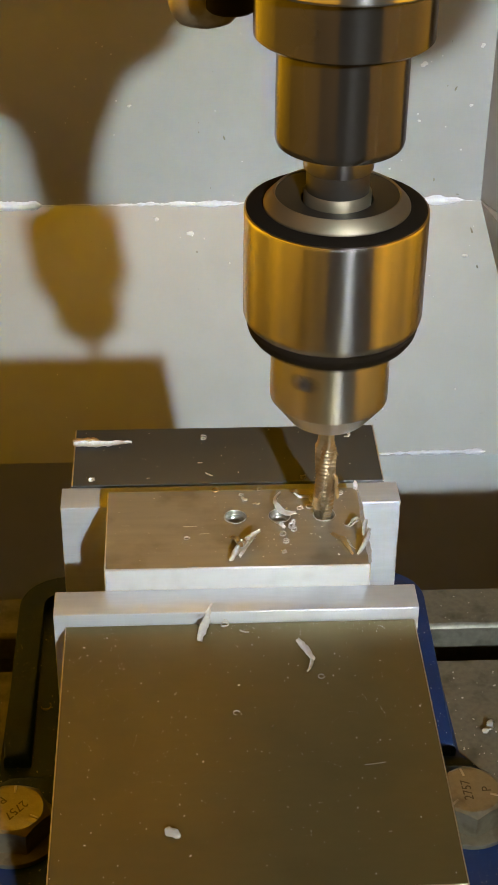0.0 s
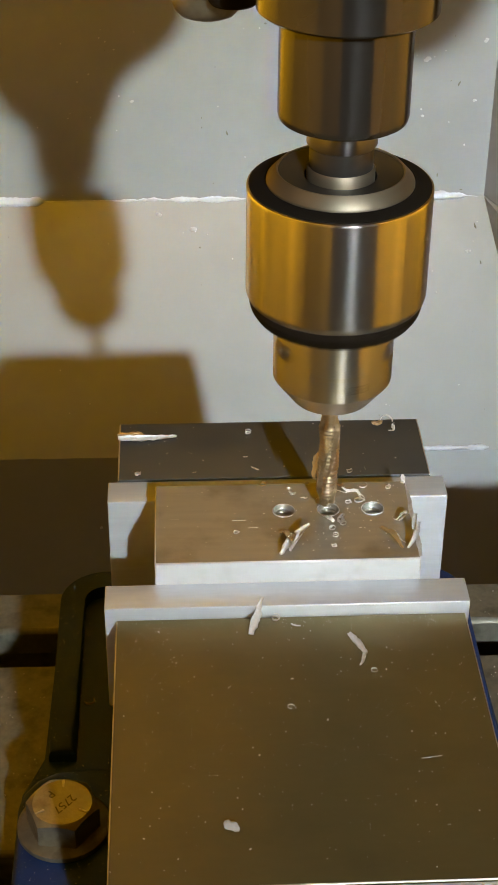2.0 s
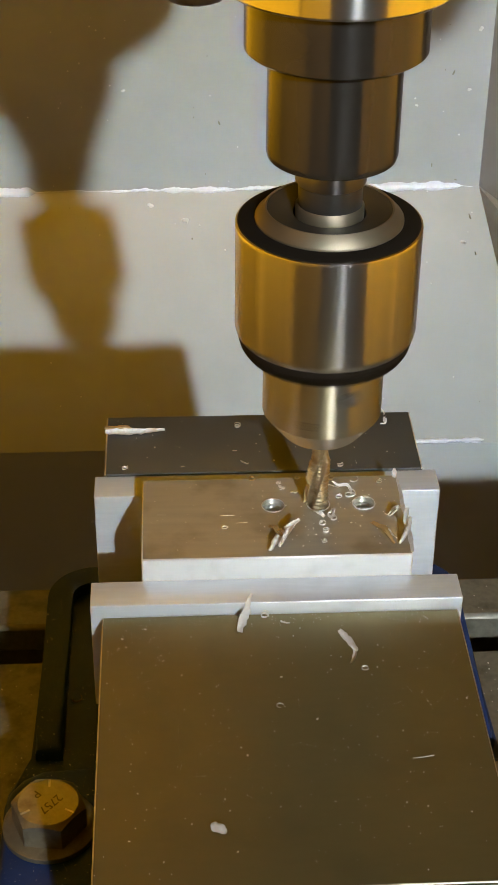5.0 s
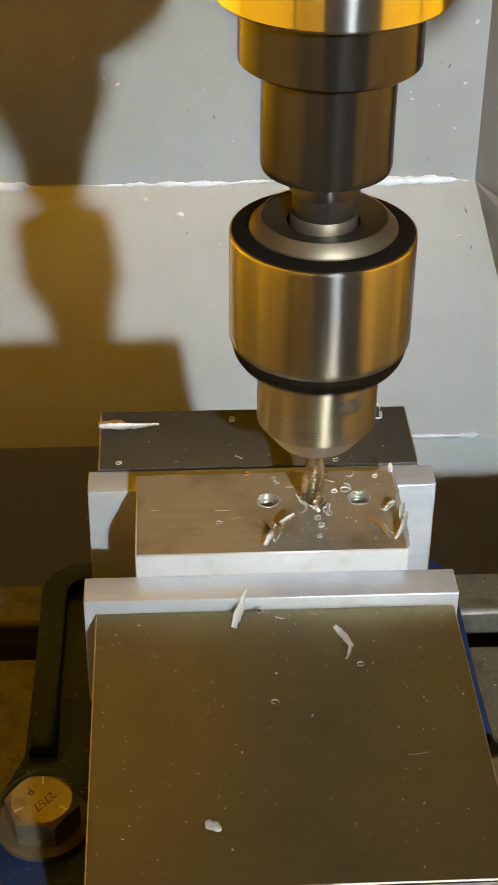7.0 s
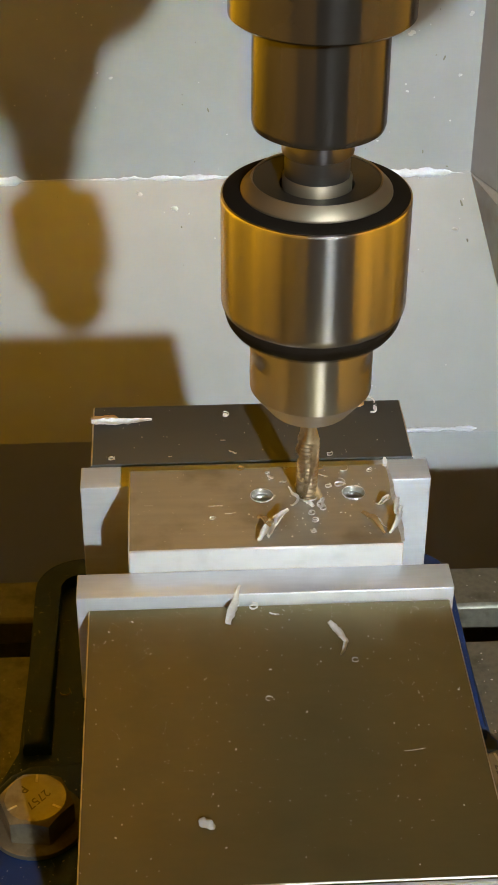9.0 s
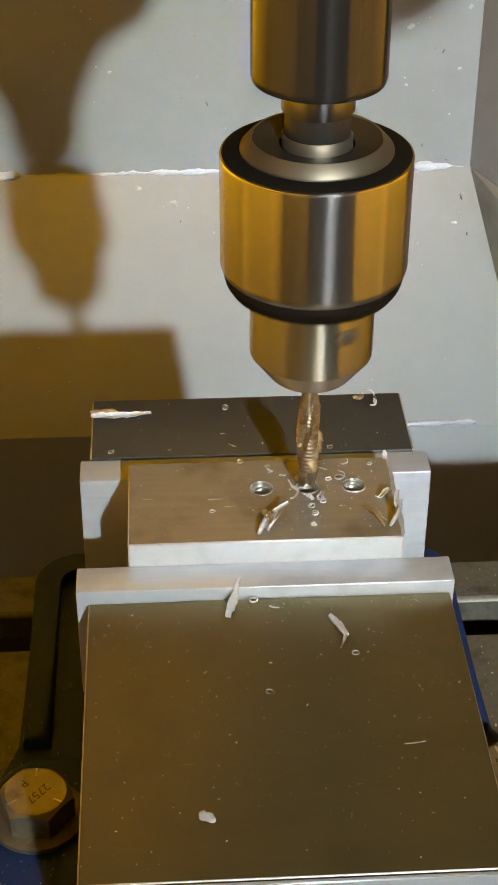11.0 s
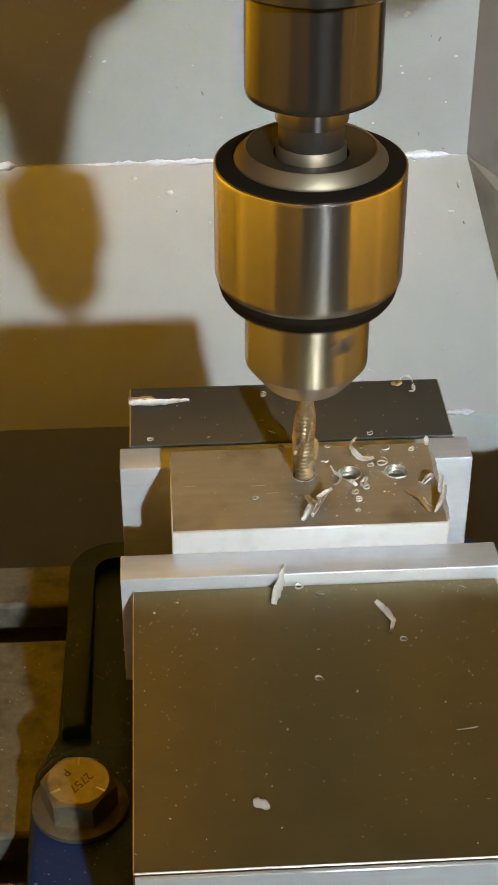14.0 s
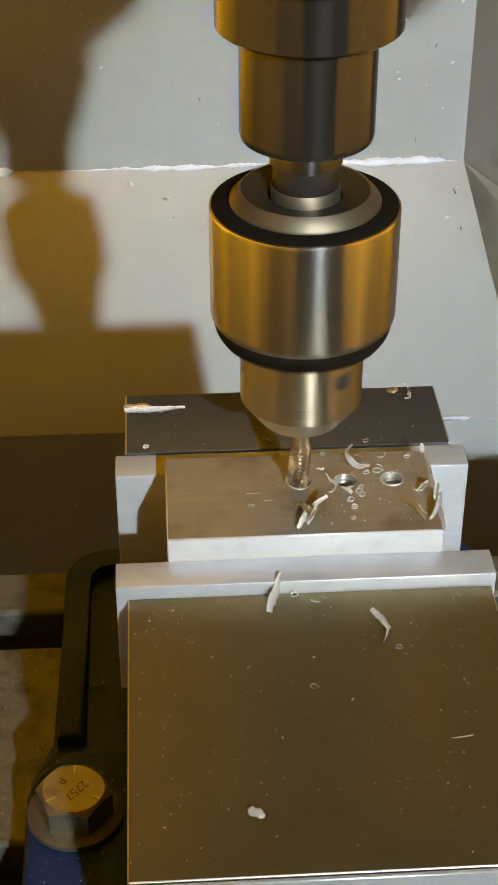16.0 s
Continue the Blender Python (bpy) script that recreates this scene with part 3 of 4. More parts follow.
    for i in range(n * 4):
        a = 2 * math.pi * i / (n * 4)
        d = 0.0 if i % 4 in (0, 1) else 0.0011
        ring = []
        for r, z in ((0.0150, 0.0724), (0.0231, 0.0724), (0.0231, 0.0708), (0.0227 - d, 0.0692), (0.0211 - d, 0.0668), (0.0150, 0.0664)):
            ring.append(bm.verts.new((r * math.cos(a), r * math.sin(a), z)))
        rows.append(ring)
    for i in range(len(rows)):
        u, w = rows[i], rows[(i + 1) % len(rows)]
        for k in range(6):
            bm.faces.new((u[k], u[(k + 1) % 6], w[(k + 1) % 6], w[k]))
    part("gear_ring", bm, M_BLACK, c, "blackened toothed key ring")
    nose = part("nose", lathe([(0.0, 0.068), (0.01635, 0.068), (0.01635, 0.0500), (0.01635, 0.0480), (0.0163, 0.0475), (0.0113, 0.0409), (0.0108, 0.0404), (0.0, 0.0404)], 128), M_CHROME, c)
    bores = []
    for k in range(3):
        a = radians(-90 + 120 * k)
        bm = lathe([(0.0, -0.008), (0.0026, -0.008), (0.0026, 0.008), (0.0, 0.008)], 32)
        bmesh.ops.transform(bm, matrix=Matrix.Translation((0.0165 * math.cos(a), 0.0165 * math.sin(a), 0.0592)) @ pose(0, 0, 0, 90, 0, math.degrees(a) - 90), verts=bm.verts)
        bores.append(bm)
    bpy.context.view_layer.update()
    cut(nose, bores)
    smooth(nose.data, 20)
    # A near-black disc in each bore paints the shade of its depth.
    for k in range(3):
        a = radians(-90 + 120 * k)
        bm = lathe([(0.0, -0.0005), (0.00255, -0.0005), (0.00255, 0.0003), (0.0, 0.0003)], 24)
        part("key_hole_shade", bm, M_ENGRAVE, nose, "black disc for the shade inside the chuck key hole",
             Matrix.Translation((0.0115 * math.cos(a), 0.0115 * math.sin(a), 0.0592)) @ pose(0, 0, 0, 90, 0, math.degrees(a) - 90))
    # stamped size mark, and worn lettering as bars
    wrap_text("stamped_size", "13", 0.0036, 0.01646, 108, 0.0512, nose)
    for z, a0, count in ((0.0548, 62, 12), (0.0514, 86, 3), (0.0514, 121, 2)):
        for k in range(count):
            a = a0 + k * 5.0
            bm = box(-0.00035, 0.00035, -0.00004, 0.00004, -0.0007, 0.0007)
            r = 0.01640
            part("stamped_bar", bm, M_STAMP2, nose, "", Matrix.Translation((r * math.cos(radians(a)), r * math.sin(radians(a)), z)) @ pose(0, 0, 0, 0, 20 * (-1) ** k, a + 90))
    # three jaw tips under the nose
    for k in range(3):
        a = 120 * k + 30
        bm = box(0.0020, 0.0054, -0.0016, 0.0016, 0.0390, 0.0412, 0.0004)
        part("jaw", bm, M_CHROME, c, "", pose(0, 0, 0, 0, 0, a))
    tap(c)
    return q, c


quill, chuck = spindle()


# ---- mill head over the spindle ----
def mill_head():
    h = thing("mill_head", pose(0, 0, 0), "grey painted milling head over the spindle", "milling head")
    part("nose", lathe([(0.0290, 0.186), (0.031, 0.186), (0.046, 0.192), (0.057, 0.201), (0.064, 0.222), (0.070, 0.250), (0.070, 0.335), (0.0290, 0.335)], 96, AX, AY, True), M_HEAD, h)
    part("casting", box(-0.16, 0.30, -0.14, 0.12, 0.335, 0.80, 0.02, 4), M_HEAD, h)
    part("stop_bracket", box(-0.0292, -0.0093, 0.060, 0.080, 0.1385, 0.240, 0.009, 5), M_BOLT, h)
    part("stop_nut", lathe([(0.0, 0.1465), (0.0060, 0.1465), (0.0066, 0.1472), (0.0066, 0.1530), (0.0, 0.1530)], 40, -0.0125, 0.058), M_BLACK, h)
    # Unseen disc and mount, added to throw the round shadow right of the quill.
    part("shadow_disc_mount", box(0.194, 0.244, -0.139, -0.100, 0.278, 0.342, 0.006, 3), M_HEAD, h)
    rim = [(0.0, -0.008), (0.011, -0.008), (0.013, -0.004), (0.022, -0.003), (0.024, -0.008), (0.030, -0.007), (0.032, 0.0), (0.030, 0.007), (0.024, 0.008), (0.022, 0.003), (0.013, 0.004), (0.011, 0.016), (0.0, 0.016)]
    part("shadow_disc", lathe(rim, 64), M_BLACK, h, "unseen black disc added to cast the round wall shadow", Matrix.Translation((0.2180, -0.155, 0.3016)) @ pose(0, 0, 0, -90))


mill_head()


# ---- caulk in the folds, specks on the walls ----
def bead(name, x0, x1, y, z, r, seed, label, gaps=()):
    rnd = random.Random(seed)
    bm = bmesh.new()
    n = int((x1 - x0) / 0.0012)
    rings = []
    rad = r
    off = 0.0
    for i in range(n + 1):
        x = x0 + (x1 - x0) * i / n
        rad = max(0.25 * r, min(1.6 * r, rad + rnd.uniform(-0.26, 0.26) * r))
        off = max(-0.8 * r, min(0.8 * r, off + rnd.uniform(-0.12, 0.12) * r))
        away = min([max(a - x, x - b) for a, b in gaps] + [x - x0, x1 - x])
        k = max(0.12, min(1.0, away / 0.004))
        rings.append([bm.verts.new((x, y + k * rad * math.cos(2 * math.pi * j / 8), z + off + k * rad * math.sin(2 * math.pi * j / 8))) for j in range(8)])
    for u, w in zip(rings, rings[1:]):
        for j in range(8):
            bm.faces.new((u[j], u[(j + 1) % 8], w[(j + 1) % 8], w[j]))
    bm.faces.new(rings[0])
    bm.faces.new(rings[-1])
    tagged(part(name, bm, M_CAULK), label, "caulk", kind="structure")


bead("trim_caulk_upper", XB, XR, YS - 0.0004, ZS + 0.0008, 0.0018, 3, "uneven white caulk bead in the upper fold", ((-0.101, -0.066), (0.135, 0.15)))
bead("trim_caulk_lower", 0.02, 0.136, YF + 0.0002, ZF + 0.0008, 0.0015, 5, "uneven white caulk bead along the lower fold", ((0.02, 0.075),))


def blob(bm, at, sx, sy, sz, rnd, turn=0.0):
    """A lumpy grain added to bm."""
    m = Matrix.Translation(at) @ Euler((rnd.uniform(-0.4, 0.4), rnd.uniform(-0.4, 0.4), turn)).to_matrix().to_4x4() @ Matrix.Diagonal((sx, sy, sz, 1))
    made = bmesh.ops.create_icosphere(bm, subdivisions=2, radius=0.5, matrix=m)
    for v in made["verts"]:
        v.co += Vector((rnd.uniform(-1, 1) * sx, rnd.uniform(-1, 1) * sy, rnd.uniform(-1, 1) * sz)) * 0.06


def wall_specks():
    rnd = random.Random(11)
    bm = bmesh.new()
    slope = (ZS - ZF) / (YS - YF)

    def on(x, v):
        """v runs up the wall from the fold, or down the ledge where negative (in metres of height)."""
        return (x, YS - 0.0006, ZS + v) if v > 0 else (x, YS + v / slope - 0.0006, ZS + v + 0.0004)

    for x, v, s in ((-0.0507, 0.058, 2.2), (0.107, 0.080, 3.8), (-0.0184, -0.0107, 4.2), (-0.0382, -0.0064, 3.4), (0.138, 0.090, 2.6),
                    (0.134, 0.057, 2.4), (0.106, 0.0475, 2.0), (0.1334, -0.022, 2.8), (0.092, 0.020, 1.6)):
        for k in range(2):
            blob(bm, on(x + rnd.uniform(-0.4, 0.4) * s * 0.001, v + rnd.uniform(-0.3, 0.3) * s * 0.001), s * 0.0008, 0.0005, s * 0.0006, rnd)
    for k in range(70):
        s = rnd.uniform(0.4, 1.1) * 0.001
        blob(bm, on(rnd.uniform(-0.13, 0.14), rnd.uniform(-0.09, 0.10)), s, 0.0004, s, rnd)
    for x, z, s in ((-0.0720, -0.232, 2.4), (-0.0760, -0.259, 1.6), (-0.052, -0.222, 1.2)):
        blob(bm, (x, YF + (YB - YF) * (z - ZF) / (ZB - ZF) - 0.0005, z), s * 0.0007, 0.0006, s * 0.0014, rnd)
    tagged(part("wall_specks", bm, M_SPECK), "pale swarf specks stuck on the grey wall", "specks", kind="stuff")
    bm = bmesh.new()
    for x, v, w, h in ((-0.0001, 0.039, 1.0, 2.6), (0.125, 0.066, 1.0, 3.0), (0.138, -0.012, 0.9, 4.5), (0.1395, -0.026, 0.8, 3.5), (0.117, 0.013, 0.9, 2.0), (0.131, 0.004, 1.8, 0.8), (0.020, 0.10, 1.2, 1.2)):
        blob(bm, on(x, v), w * 0.001, 0.0002, h * 0.001, rnd)
    for k in range(25):
        s = rnd.uniform(0.5, 1.2) * 0.001
        blob(bm, on(rnd.uniform(-0.13, 0.14), rnd.uniform(-0.09, 0.10)), s * 0.6, 0.00015, s, rnd)
    tagged(part("wall_stains", bm, M_STAIN), "small oily brown spots on the grey wall", "stains", kind="stuff")


M_STAIN = material("oily_spot", (0.27, 0.26, 0.20), 0.5, 0, 0.3, 500)
wall_specks()


# ---- swarf ----
def sit(bm, z=0.0):
    low = min(v.co.z for v in bm.verts)
    for v in bm.verts:
        v.co.z += z - low


def swarf(name, bm, x, y, z, turn, label, mat=None):
    """A loose chip resting at (x, y) in millimetres on a surface at height z."""
    sit(bm)
    ob = part(name, bm, mat or M_CHIP, None, "", pose(x / 1000, y / 1000, z, 0, 0, turn))
    tagged(ob, label, "metal chip", "loose swarf")
    RIDERS.append(ob)
    return ob


def coil(r, turns, rise, width, thick=0.00012, shrink=0.0, flat=True):
    bm = bmesh.new()
    n = int(26 * turns) + 4
    pts = []
    for i in range(n):
        u = i / (n - 1)
        a = 2 * math.pi * turns * u
        q = r * (1 - shrink * u)
        pts.append(Vector((q * math.cos(a), q * math.sin(a), rise * u)) if flat else Vector((rise * u, q * math.cos(a), q * math.sin(a))))
    width *= 0.75
    centre = [Vector((0, 0, p.z)) if flat else Vector((p.x, 0, 0)) for p in pts]
    ribbon(bm, pts, lambda u: width * (0.35 + 0.65 * math.sin(math.pi * min(1, u * 1.3 + 0.1)) ** 0.5 if u < 0.7 else 0.35 + 0.65 * (1 - u)), thick, lambda i: (pts[i] - centre[i]))
    return bm


ZV, ZW, ZP, ZJ = 0.0021, 0.0073, -0.0037, 0.0001
L_COIL, L_STRIP = "tiny curled aluminium chip lying on the machined metal", "bright aluminium sliver lying on the vise"
swarf("swarf_strip", flake(0.0185, 0.0030, 0.9, 0.0, 1, 0.0004, pose(0, 0, 0, 25, 0, 0), None, 0.45), -39.4, 70.2, ZV, 3, "long bright aluminium sliver on the dark fixed jaw")
swarf("swarf_strip", flake(0.0085, 0.0030, 0.8, 0.0006, 2, 0.0004, pose(0, 0, 0, -20, 0, 0)), -44.6, 71.6, ZV + 0.0003, -4, "oily golden sliver on the dark fixed jaw", M_GOLDCHIP)
swarf("swarf_grain", coil(0.0009, 1.1, 0.0008, 0.0009), -42.2, 50.6, ZV, 0, L_COIL)
swarf("swarf_grain", coil(0.0009, 1.4, 0.0012, 0.0008), -7.3, 72.5, ZV, 50, L_COIL)
swarf("swarf_strip", strip(0.0028, 0.0007, 0.8, 0, 0.0001, 4), -5.9, 52.8, ZV, -35, L_STRIP)
swarf("swarf_strip", strip(0.0016, 0.0005, 0.3, 0, 0, 5), -8.7, 59.3, ZV, 0, L_STRIP)
swarf("swarf_strip", strip(0.0020, 0.0006, 1.8, 0, 0, 5), 23.0, 51.5, ZV, 20, L_STRIP)
swarf("swarf_curl", coil(0.0020, 0.55, 0.0012, 0.0012, 0.0002, 0.2, False), 37.6, 77.5, ZV, 60, "curled bright chip on the dark fixed jaw")
swarf("swarf_chunk", strip(0.0034, 0.0018, 0.3, 0.0003, 0.0002, 6, 0.0008), 34.6, 76.3, ZV, 5, "oily golden chip on the dark fixed jaw", M_GOLDCHIP)
swarf("swarf_chunk", strip(0.0036, 0.0014, 1.4, 0.001, 0.0003, 7, 0.0004, 1.5), 38.7, 73.2, ZV, 70, "crumpled chip on the dark fixed jaw")

for k, (x, y, r, turns, turn) in enumerate(((-4.6, 36.6, 1.05, 1.6, 0), (25.4, 35.3, 1.3, 0.6, 200), (8.8, 36.6, 1.0, 0.9, 60), (18.6, 36.0, 0.9, 0.7, 140), (23.0, 50.0, 0.9, 0.7, 140),
                                         (-13.4, 13.2, 1.0, 0.9, 30), (14.0, 6.0, 0.75, 1.3, 0), (14.2, 14.5, 1.0, 1.5, 80), (20.0, 26.8, 1.0, 1.2, 10),
                                         (3.0, 34.0, 0.8, 1.0, 20), (32.6, 33.9, 0.95, 1.1, 50), (17.6, 16.6, 0.9, 1.3, 120), (14.9, 11.3, 0.9, 1.4, 200))):
    swarf("swarf_curl", coil(r / 1000, turns, 0.0008, 0.0006, 0.00012, 0.25), x, y, ZW if y < 40 else ZV, turn, L_COIL, M_GOLDCHIP if k in (0, 3) else None)
swarf("swarf_curl", strip(0.0052, 0.0007, 2.6, 0.0004, 0.0001, 8, 0.0003, 1.0), 9.3, 40.6, 0.0016, 200, "oily golden curl behind the plate", M_GOLDCHIP)
swarf("swarf_curl", strip(0.0034, 0.0006, 1.6, 0.0002, 0.0001, 9, 0.0003, 1.0), 0.8, 41.5, 0.0016, 10, "oily golden curl behind the plate", M_GOLDCHIP)
swarf("swarf_strip", strip(0.0026, 0.0013, 0.4, 0.0006, 0.0002, 10, 0.0003), 4.0, 31.8, ZW, -60, L_STRIP)
swarf("swarf_strip", strip(0.0022, 0.0008, 0.5, 0.0003, 0.0001, 11, 0.0003), 7.3, 29.6, ZW, -20, L_STRIP)
bm = flake(0.0085, 0.0027, 1.2, 0.0004, 12, 0.0002, pose(-0.0014, -0.0008, 0, 25, -8, 62))
flake(0.0088, 0.0024, 1.2, 0.0006, 13, 0.0002, pose(0.0020, 0.0000, 0.0005, -30, -12, 58), bm)
flake(0.0060, 0.0018, 1.0, 0.0005, 34, 0.0002, pose(0.0004, -0.0006, 0.0012, 60, -16, 70), bm)
flake(0.0050, 0.0017, 0.9, 0.0, 14, 0.0002, pose(0.0034, 0.0038, 0.0018, 20, -20, 22), bm)
swarf("swarf_clump", bm, 1.9, 7.4, ZW, 0, "crumpled clump of bright aluminium swarf on the plate")
swarf("swarf_clump", flake(0.0070, 0.0024, 1.2, 0.0008, 15, 0.0002, pose(0, 0, 0, 20, 14, 112)), 0.4, 9.8, ZW, 0, "oily golden swarf on the plate", M_GOLDCHIP)
swarf("swarf_strip", flake(0.0110, 0.0028, 1.4, 0.0010, 16, 0.0002, None, None, 0.3), 30.6, 9.4, ZW, -62, "dark golden curved sliver on the plate", M_GOLDCHIP)
swarf("swarf_strip", strip(0.0095, 0.0009, -0.7, 0.0004, 0.0002, 17, 0.0002, 0.5), 32.0, 9.6, ZW, -60, L_STRIP)
bm = flake(0.0105, 0.0022, 1.2, 0.0008, 18, 0.0002, pose(0, 0, 0, 35, -10, 0))
flake(0.0050, 0.0018, 1.0, 0.0005, 19, 0.0002, pose(0.0034, 0.0006, 0.0022, -20, -30, 10), bm)
swarf("swarf_clump", bm, 36.9, 9.4, ZW, 66, "pale crumpled burr at the plate's end")
bm = strip(0.0050, 0.0016, 0.5, 0.0010, 0.0003, 20, 0.0003, 1.1)
strip(0.0040, 0.0012, -1.5, 0.0016, 0.0003, 21, 0.0003, 2.0, bm)
swarf("swarf_clump", bm, 34.8, 18.4, ZW, 30, "little heap of ragged swarf on the plate")
bm = strip(0.0040, 0.0010, 1.5, 0.0010, 0.0003, 22, 0.0003, 1.1)
strip(0.0030, 0.0009, -2.5, 0.0012, 0.0003, 23, 0.0003, 2.0, bm)
swarf("swarf_clump", bm, 17.2, 18.6, ZW, 80, "little heap of ragged swarf on the plate")
swarf("swarf_clump", strip(0.0036, 0.0012, 2.2, 0.0012, 0.0003, 24, 0.0003, 2.0), 13.2, 18.0, ZW, 160, "little heap of ragged swarf on the plate")
swarf("swarf_grain", strip(0.0020, 0.0014, 0.4, 0.0022, 0.0001, 25, 0.0004), 37.4, 37.4, ZW - 0.0006, 80, "burr chip at the plate's rear corner")
swarf("swarf_curl", coil(0.0019, 1.25, 0.0022, 0.0007, 0.00015, 0.45), 23.4, 26.9, ZW, 30, "spiral chip curled by a tapped hole")

bm = flake(0.0118, 0.0032, 0.5, 0.0, 26, 0.0003, None, None, 0.62)
bmesh.ops.rotate(bm, verts=bm.verts, cent=(0, 0, 0), matrix=Matrix.Rotation(radians(-24), 3, "Y"))
swarf("swarf_strip", bm, -8.8, -13.0, ZP, 70, "pale aluminium sliver leaning on the jaw plate")
swarf("swarf_curl", coil(0.0011, 1.3, 0.0012, 0.0009), -3.5, -12.2, ZP, 0, L_COIL)
swarf("swarf_strip", strip(0.0030, 0.0008, 0.9, 0.0002, 0.0001, 27), 2.0, -14.8, ZP, -25, L_STRIP)
bm = flake(0.0098, 0.0026, 1.0, 0.0, 28, 0.0003, pose(0, 0, 0.0004, 28, -4, -68), None, 0.15)
flake(0.0056, 0.0018, 1.0, 0.0, 38, 0.0003, pose(0.0009, -0.0064, 0.0003, 28, 0, -112), bm, 0.6)
swarf("swarf_strip", bm, 18.2, -23.4, ZP, 0, "bent golden-white sliver on the ground moving jaw")
swarf("swarf_curl", coil(0.0009, 0.85, 0.0003, 0.0005), 21.5, -33.8, ZP, 40, L_COIL)
swarf("swarf_curl", coil(0.0009, 0.7, 0.0003, 0.0004), -1.6, -46.9, ZP, 20, L_COIL)
bm = bmesh.new()
lumps = random.Random(29)
for x, y, a, b in ((0, 0, 0.0034, 0.0026), (-0.0012, 0.0002, 0.0020, 0.0022), (0.0012, -0.0003, 0.0022, 0.0020)):
    blob(bm, (x, y, 0.0004), a, b, 0.0009, lumps, 0.4)
swarf("swarf_chunk", bm, -18.6, -87.1, ZP, -30, "white ragged metal crumb on the ground moving jaw")
swarf("swarf_fibre", strip(0.0055, 0.00022, 0.15, 0, 0, 30, 0.00012), 32.4, -66.0, ZP, 8, "thin bright hair of swarf on the ground moving jaw")
swarf("swarf_curl", coil(0.0016, 0.6, 0.0004, 0.0010), -60.5, 40.0, -0.0812, 190, "golden chip in the vise's side channel", M_GOLDCHIP)
swarf("swarf_chunk", strip(0.0060, 0.0030, 0.5, 0.0008, 0.0003, 31, 0.0006, 0.5), 86.0, 33.0, -0.0898, 60, "white curled chip on the machine table")

# one curl works its way out of the middle hole and comes to rest behind it
bm = strip(0.0135, 0.0020, -3.0, 0.0020, 0.0003, 32, 0.00025, 0.8, None, 0.4)
sit(bm)
drifter = part("swarf_curl", bm, M_CHIP)
tagged(drifter, "long white curl of swarf beside the tapped holes", "metal chip", "loose swarf")
bm = strip(0.0085, 0.0009, 2.4, 0.0014, 0.0004, 33, 0.0002, 1.2)
sit(bm)
wavy = part("swarf_curl", bm, M_CHIP)
tagged(wavy, "thin wavy chip between the tapped holes", "metal chip", "loose swarf")


def dust():
    """Fine metal dust on everything that rides on the table."""
    rnd = random.Random(21)
    bm = bmesh.new()

    def grains(count, x0, x1, y0, y1, z, s0, s1):
        for _ in range(count):
            s = rnd.uniform(s0, s1) * 0.001 * rnd.uniform(0.45, 0.85)
            x, y = rnd.uniform(x0, x1), rnd.uniform(y0, y1)
            m = Matrix.Translation((x, y, z + 0.3 * s)) @ Euler((0, 0, rnd.uniform(0, 3))).to_matrix().to_4x4() @ Matrix.Diagonal((s * rnd.uniform(0.8, 2.0), s, s * 0.7, 1))
            bmesh.ops.create_icosphere(bm, subdivisions=1, radius=0.5, matrix=m)

    grains(260, -0.047, 0.048, -0.102, -0.012, -0.0038, 0.15, 0.48)
    grains(60, -0.046, -0.030, -0.045, -0.014, -0.0038, 0.15, 0.45)
    grains(34, 0.020, 0.047, -0.050, -0.040, -0.0038, 0.10, 0.34)
    grains(150, -0.047, 0.049, -0.0150, -0.0110, -0.0038, 0.10, 0.28)
    grains(14, -0.046, 0.047, -0.100, -0.016, -0.0038, 0.5, 0.8)
    grains(30, -0.030, -0.005, -0.075, -0.045, -0.0038, 0.15, 0.4)
    grains(45, -0.047, 0.046, 0.050, 0.078, 0.0020, 0.2, 0.55)
    grains(110, -0.006, 0.037, 0.004, 0.036, 0.0072, 0.25, 0.7)
    grains(26, -0.034, -0.006, 0.004, 0.036, 0.0072, 0.2, 0.45)
    grains(10, -0.030, 0.045, -0.009, -0.001, 0.0, 0.2, 0.5)
    grains(170, 0.074, 0.125, -0.014, 0.066, -0.090, 0.3, 1.1)
    grains(130, -0.125, -0.076, -0.014, 0.066, -0.090, 0.25, 0.8)
    grains(25, 0.080, 0.125, 0.088, 0.107, -0.090, 0.3, 0.9)
    grains(60, -0.064, -0.050, -0.008, 0.080, -0.0814, 0.2, 0.6)
    grains(60, -0.079, -0.048, -0.012, 0.010, -0.0750, 0.2, 0.5)
    grains(50, -0.072, -0.065, 0.014, 0.085, -0.0765, 0.2, 0.45)
    grains(40, 0.061, 0.069, 0.014, 0.085, -0.0765, 0.2, 0.6)
    grains(40, 0.05, 0.084, -0.050, 0.000, -0.0750, 0.2, 0.5)
    grains(40, -0.079, -0.048, -0.060, -0.034, -0.0750, 0.2, 0.5)
    ob = part("metal_dust", bm, M_CHIP)
    tagged(ob, "fine bright metal dust over vise and table", "metal dust", kind="stuff")
    RIDERS.append(ob)


dust()


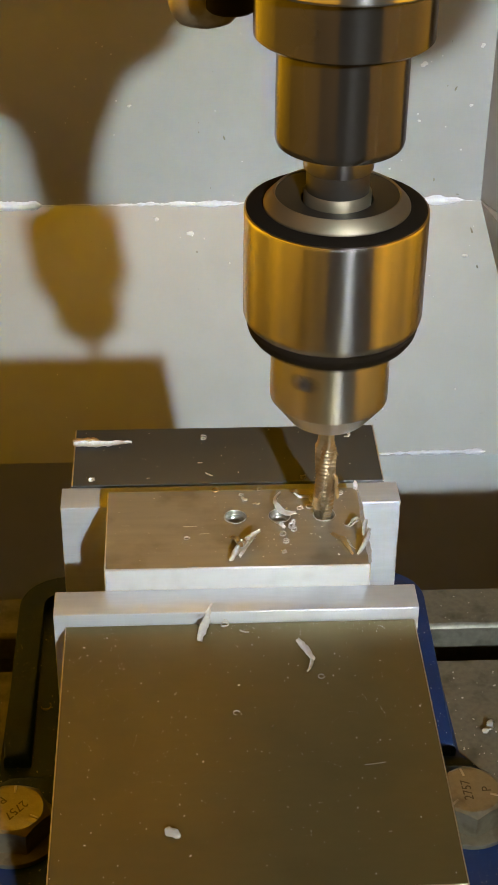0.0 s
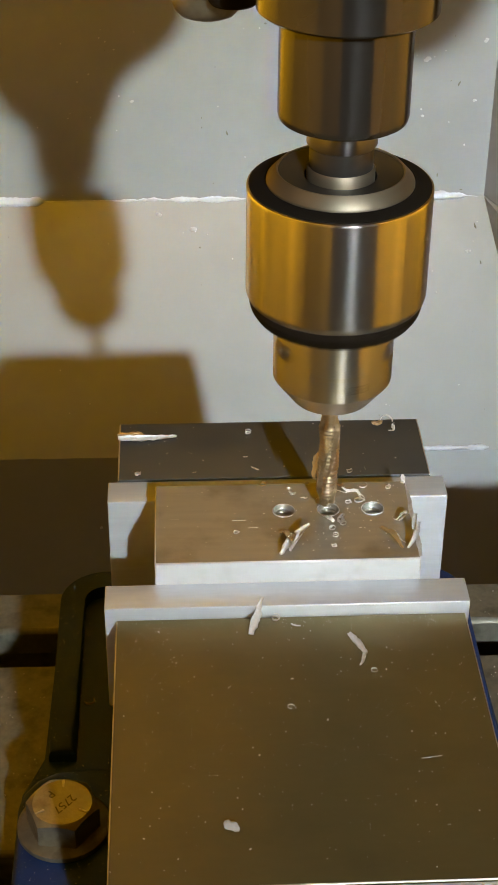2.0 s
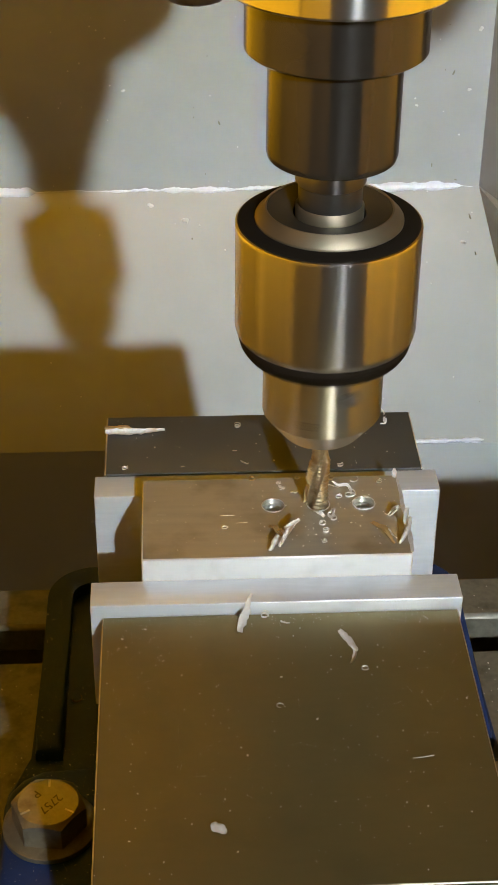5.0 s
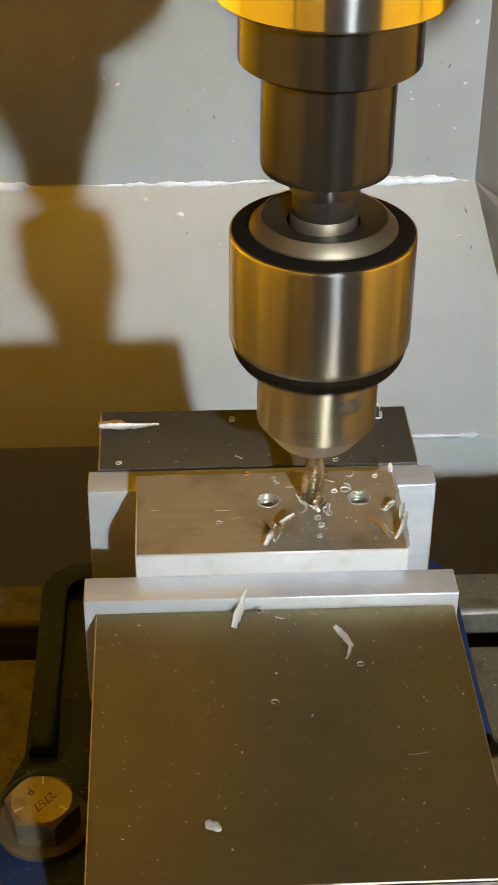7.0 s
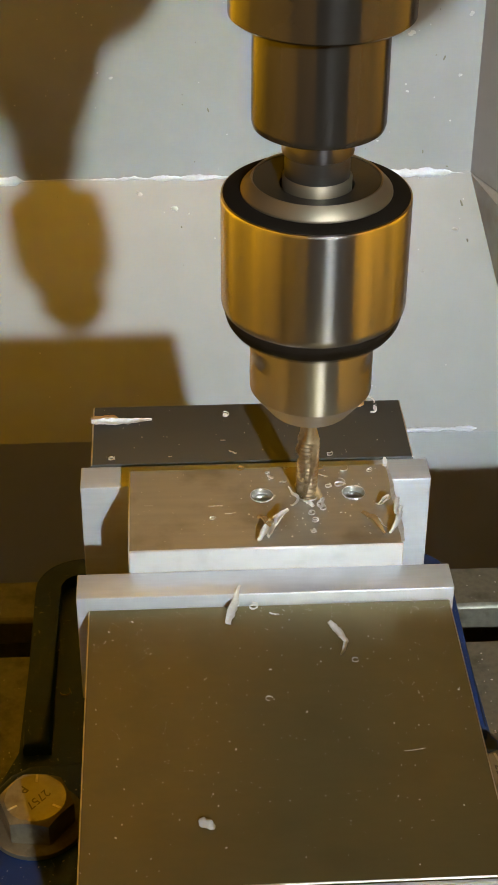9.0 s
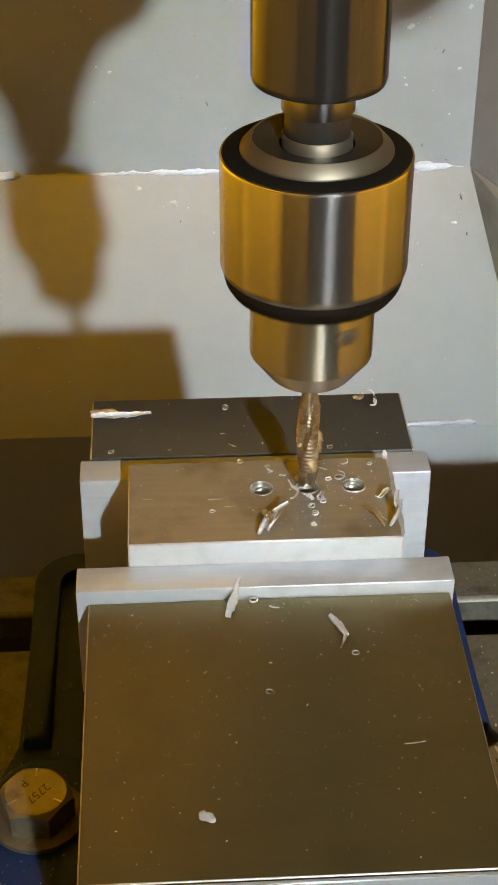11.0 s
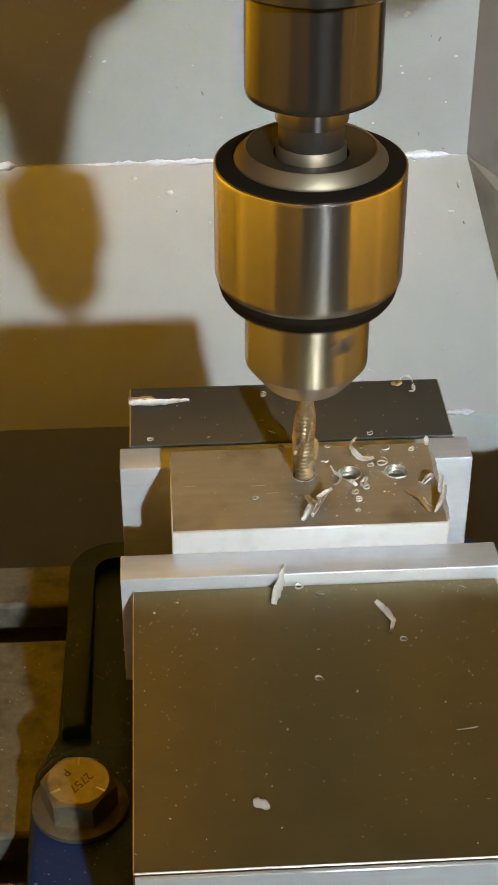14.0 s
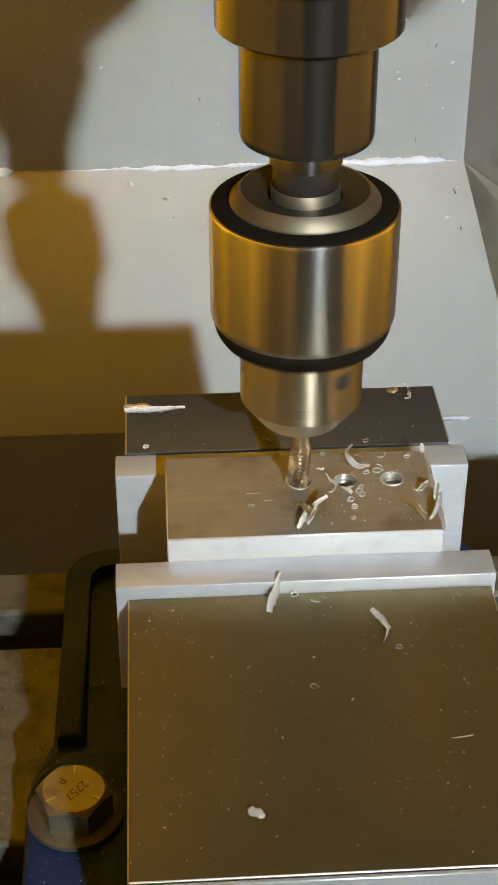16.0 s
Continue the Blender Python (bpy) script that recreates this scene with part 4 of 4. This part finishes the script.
# ---- movement ----
TABLE_X = ((0, -13.0), (1.3, -13.0), (1.4, -12.2), (1.5, -5.8), (1.6, -0.9), (1.7, 0.2), (2.0, 0.4), (2.4, 0.0), (11.45, 0.0), (11.5, 0.0),
           (11.6, 1.0), (11.7, 9.0), (11.8, 12.6), (11.9, 13.0), (16.0, 13.0))
QUILL_Z = ((0, 1.9), (0.5, 4.2), (1.0, 6.2), (1.5, 7.8), (2.0, 6.6), (2.5, 4.1), (3.0, 2.2), (3.5, 0.0), (4.0, -2.5), (4.5, -4.6), (5.0, -6.9),
           (6.2, -12.0), (6.5, -12.6), (7.5, -10.2), (8.0, -7.6), (8.5, -5.4), (9.0, -3.3), (10.0, 1.0), (11.5, 7.6), (12.0, 7.9), (12.5, 5.1), (13.0, 3.1), (13.5, 0.8),
           (14.0, -1.3), (14.5, -3.9), (15.0, -6.0), (15.5, -8.3), (16.0, -10.5))


def value_at(rows, t):
    for (a, va), (b, vb) in zip(rows, rows[1:]):
        if a <= t <= b:
            return va + (vb - va) * (t - a) / (b - a)
    return rows[-1][1]


# where a key hole of the chuck faces at these times, degrees from the front; it turns back to draw the tap out
FACING = ((0, -31), (0.5, -28), (1.0, -22), (1.5, 20), (1.54, 40), (2.0, 60), (2.5, 56), (3.0, 60), (3.5, 55), (4.0, 28), (4.5, 27), (5.0, 22), (6.3, 0), (7.5, 50), (8.0, 46),
          (8.5, 60), (9.0, 60), (11.4, 46), (11.56, 47), (12.0, 10), (12.5, -28), (13.0, 60), (13.5, 40), (14.0, 30), (14.5, 58), (15.0, 30), (15.5, 20), (16.0, 35))


def turn_rows():
    rate, rows, last = 1260.0, [], None
    for t, a in FACING:
        if last is None:
            total = a
        else:
            t0, total0, a0 = last
            if 11.3 < t0 < 11.5:
                total = total0 + (a - a0)
            else:
                way = 1 if (t <= 1.55 or 6.3 < t <= 11.45) else -1
                want = way * rate * (t - t0)
                total = total0 + (a - a0) + 120 * round((want - (a - a0)) / 120)
        rows.append((t, total))
        last = (t, total, a)
    return rows


def motions():
    for ob in RIDERS:
        base = ob.matrix_basis.copy()
        walk(ob, [(t, Matrix.Translation((x / 1000, 0, 0)) @ base) for t, x in TABLE_X])
    drift = ((0, 15.6, 30.5, 118), (1.3, 15.6, 30.5, 118), (1.9, 17.6, 28.0, 20), (11.3, 17.6, 28.0, 20), (11.5, 18.0, 30.0, 60), (11.8, 18.2, 36.0, 118), (16, 18.2, 36.0, 118))
    walk(drifter, [(t, pose((x + value_at(TABLE_X, t)) / 1000, y / 1000, ZW, 0, 0, a)) for t, x, y, a in drift])
    drift = ((0, 20.2, 30.5, 150), (5.3, 20.2, 30.5, 150), (6.6, 12.0, 17.0, 120), (7.2, 8.2, 22.5, 100), (16, 8.2, 22.5, 100))
    times = sorted({t for t, *_ in drift} | {t for t, _ in TABLE_X})
    way = [[(row[0], row[k]) for row in drift] for k in (1, 2, 3)]
    walk(wavy, [(t, pose((value_at(way[0], t) + value_at(TABLE_X, t)) / 1000, value_at(way[1], t) / 1000, ZW, 0, 0, value_at(way[2], t))) for t in times])
    walk(quill, [(t, pose(AX, AY, z / 1000)) for t, z in QUILL_Z])
    turns = turn_rows()
    walk(chuck, [(i / 30, pose(AX, AY, value_at(QUILL_Z, i / 30) / 1000, 0, 0, value_at(turns, i / 30))) for i in range(481)])


motions()
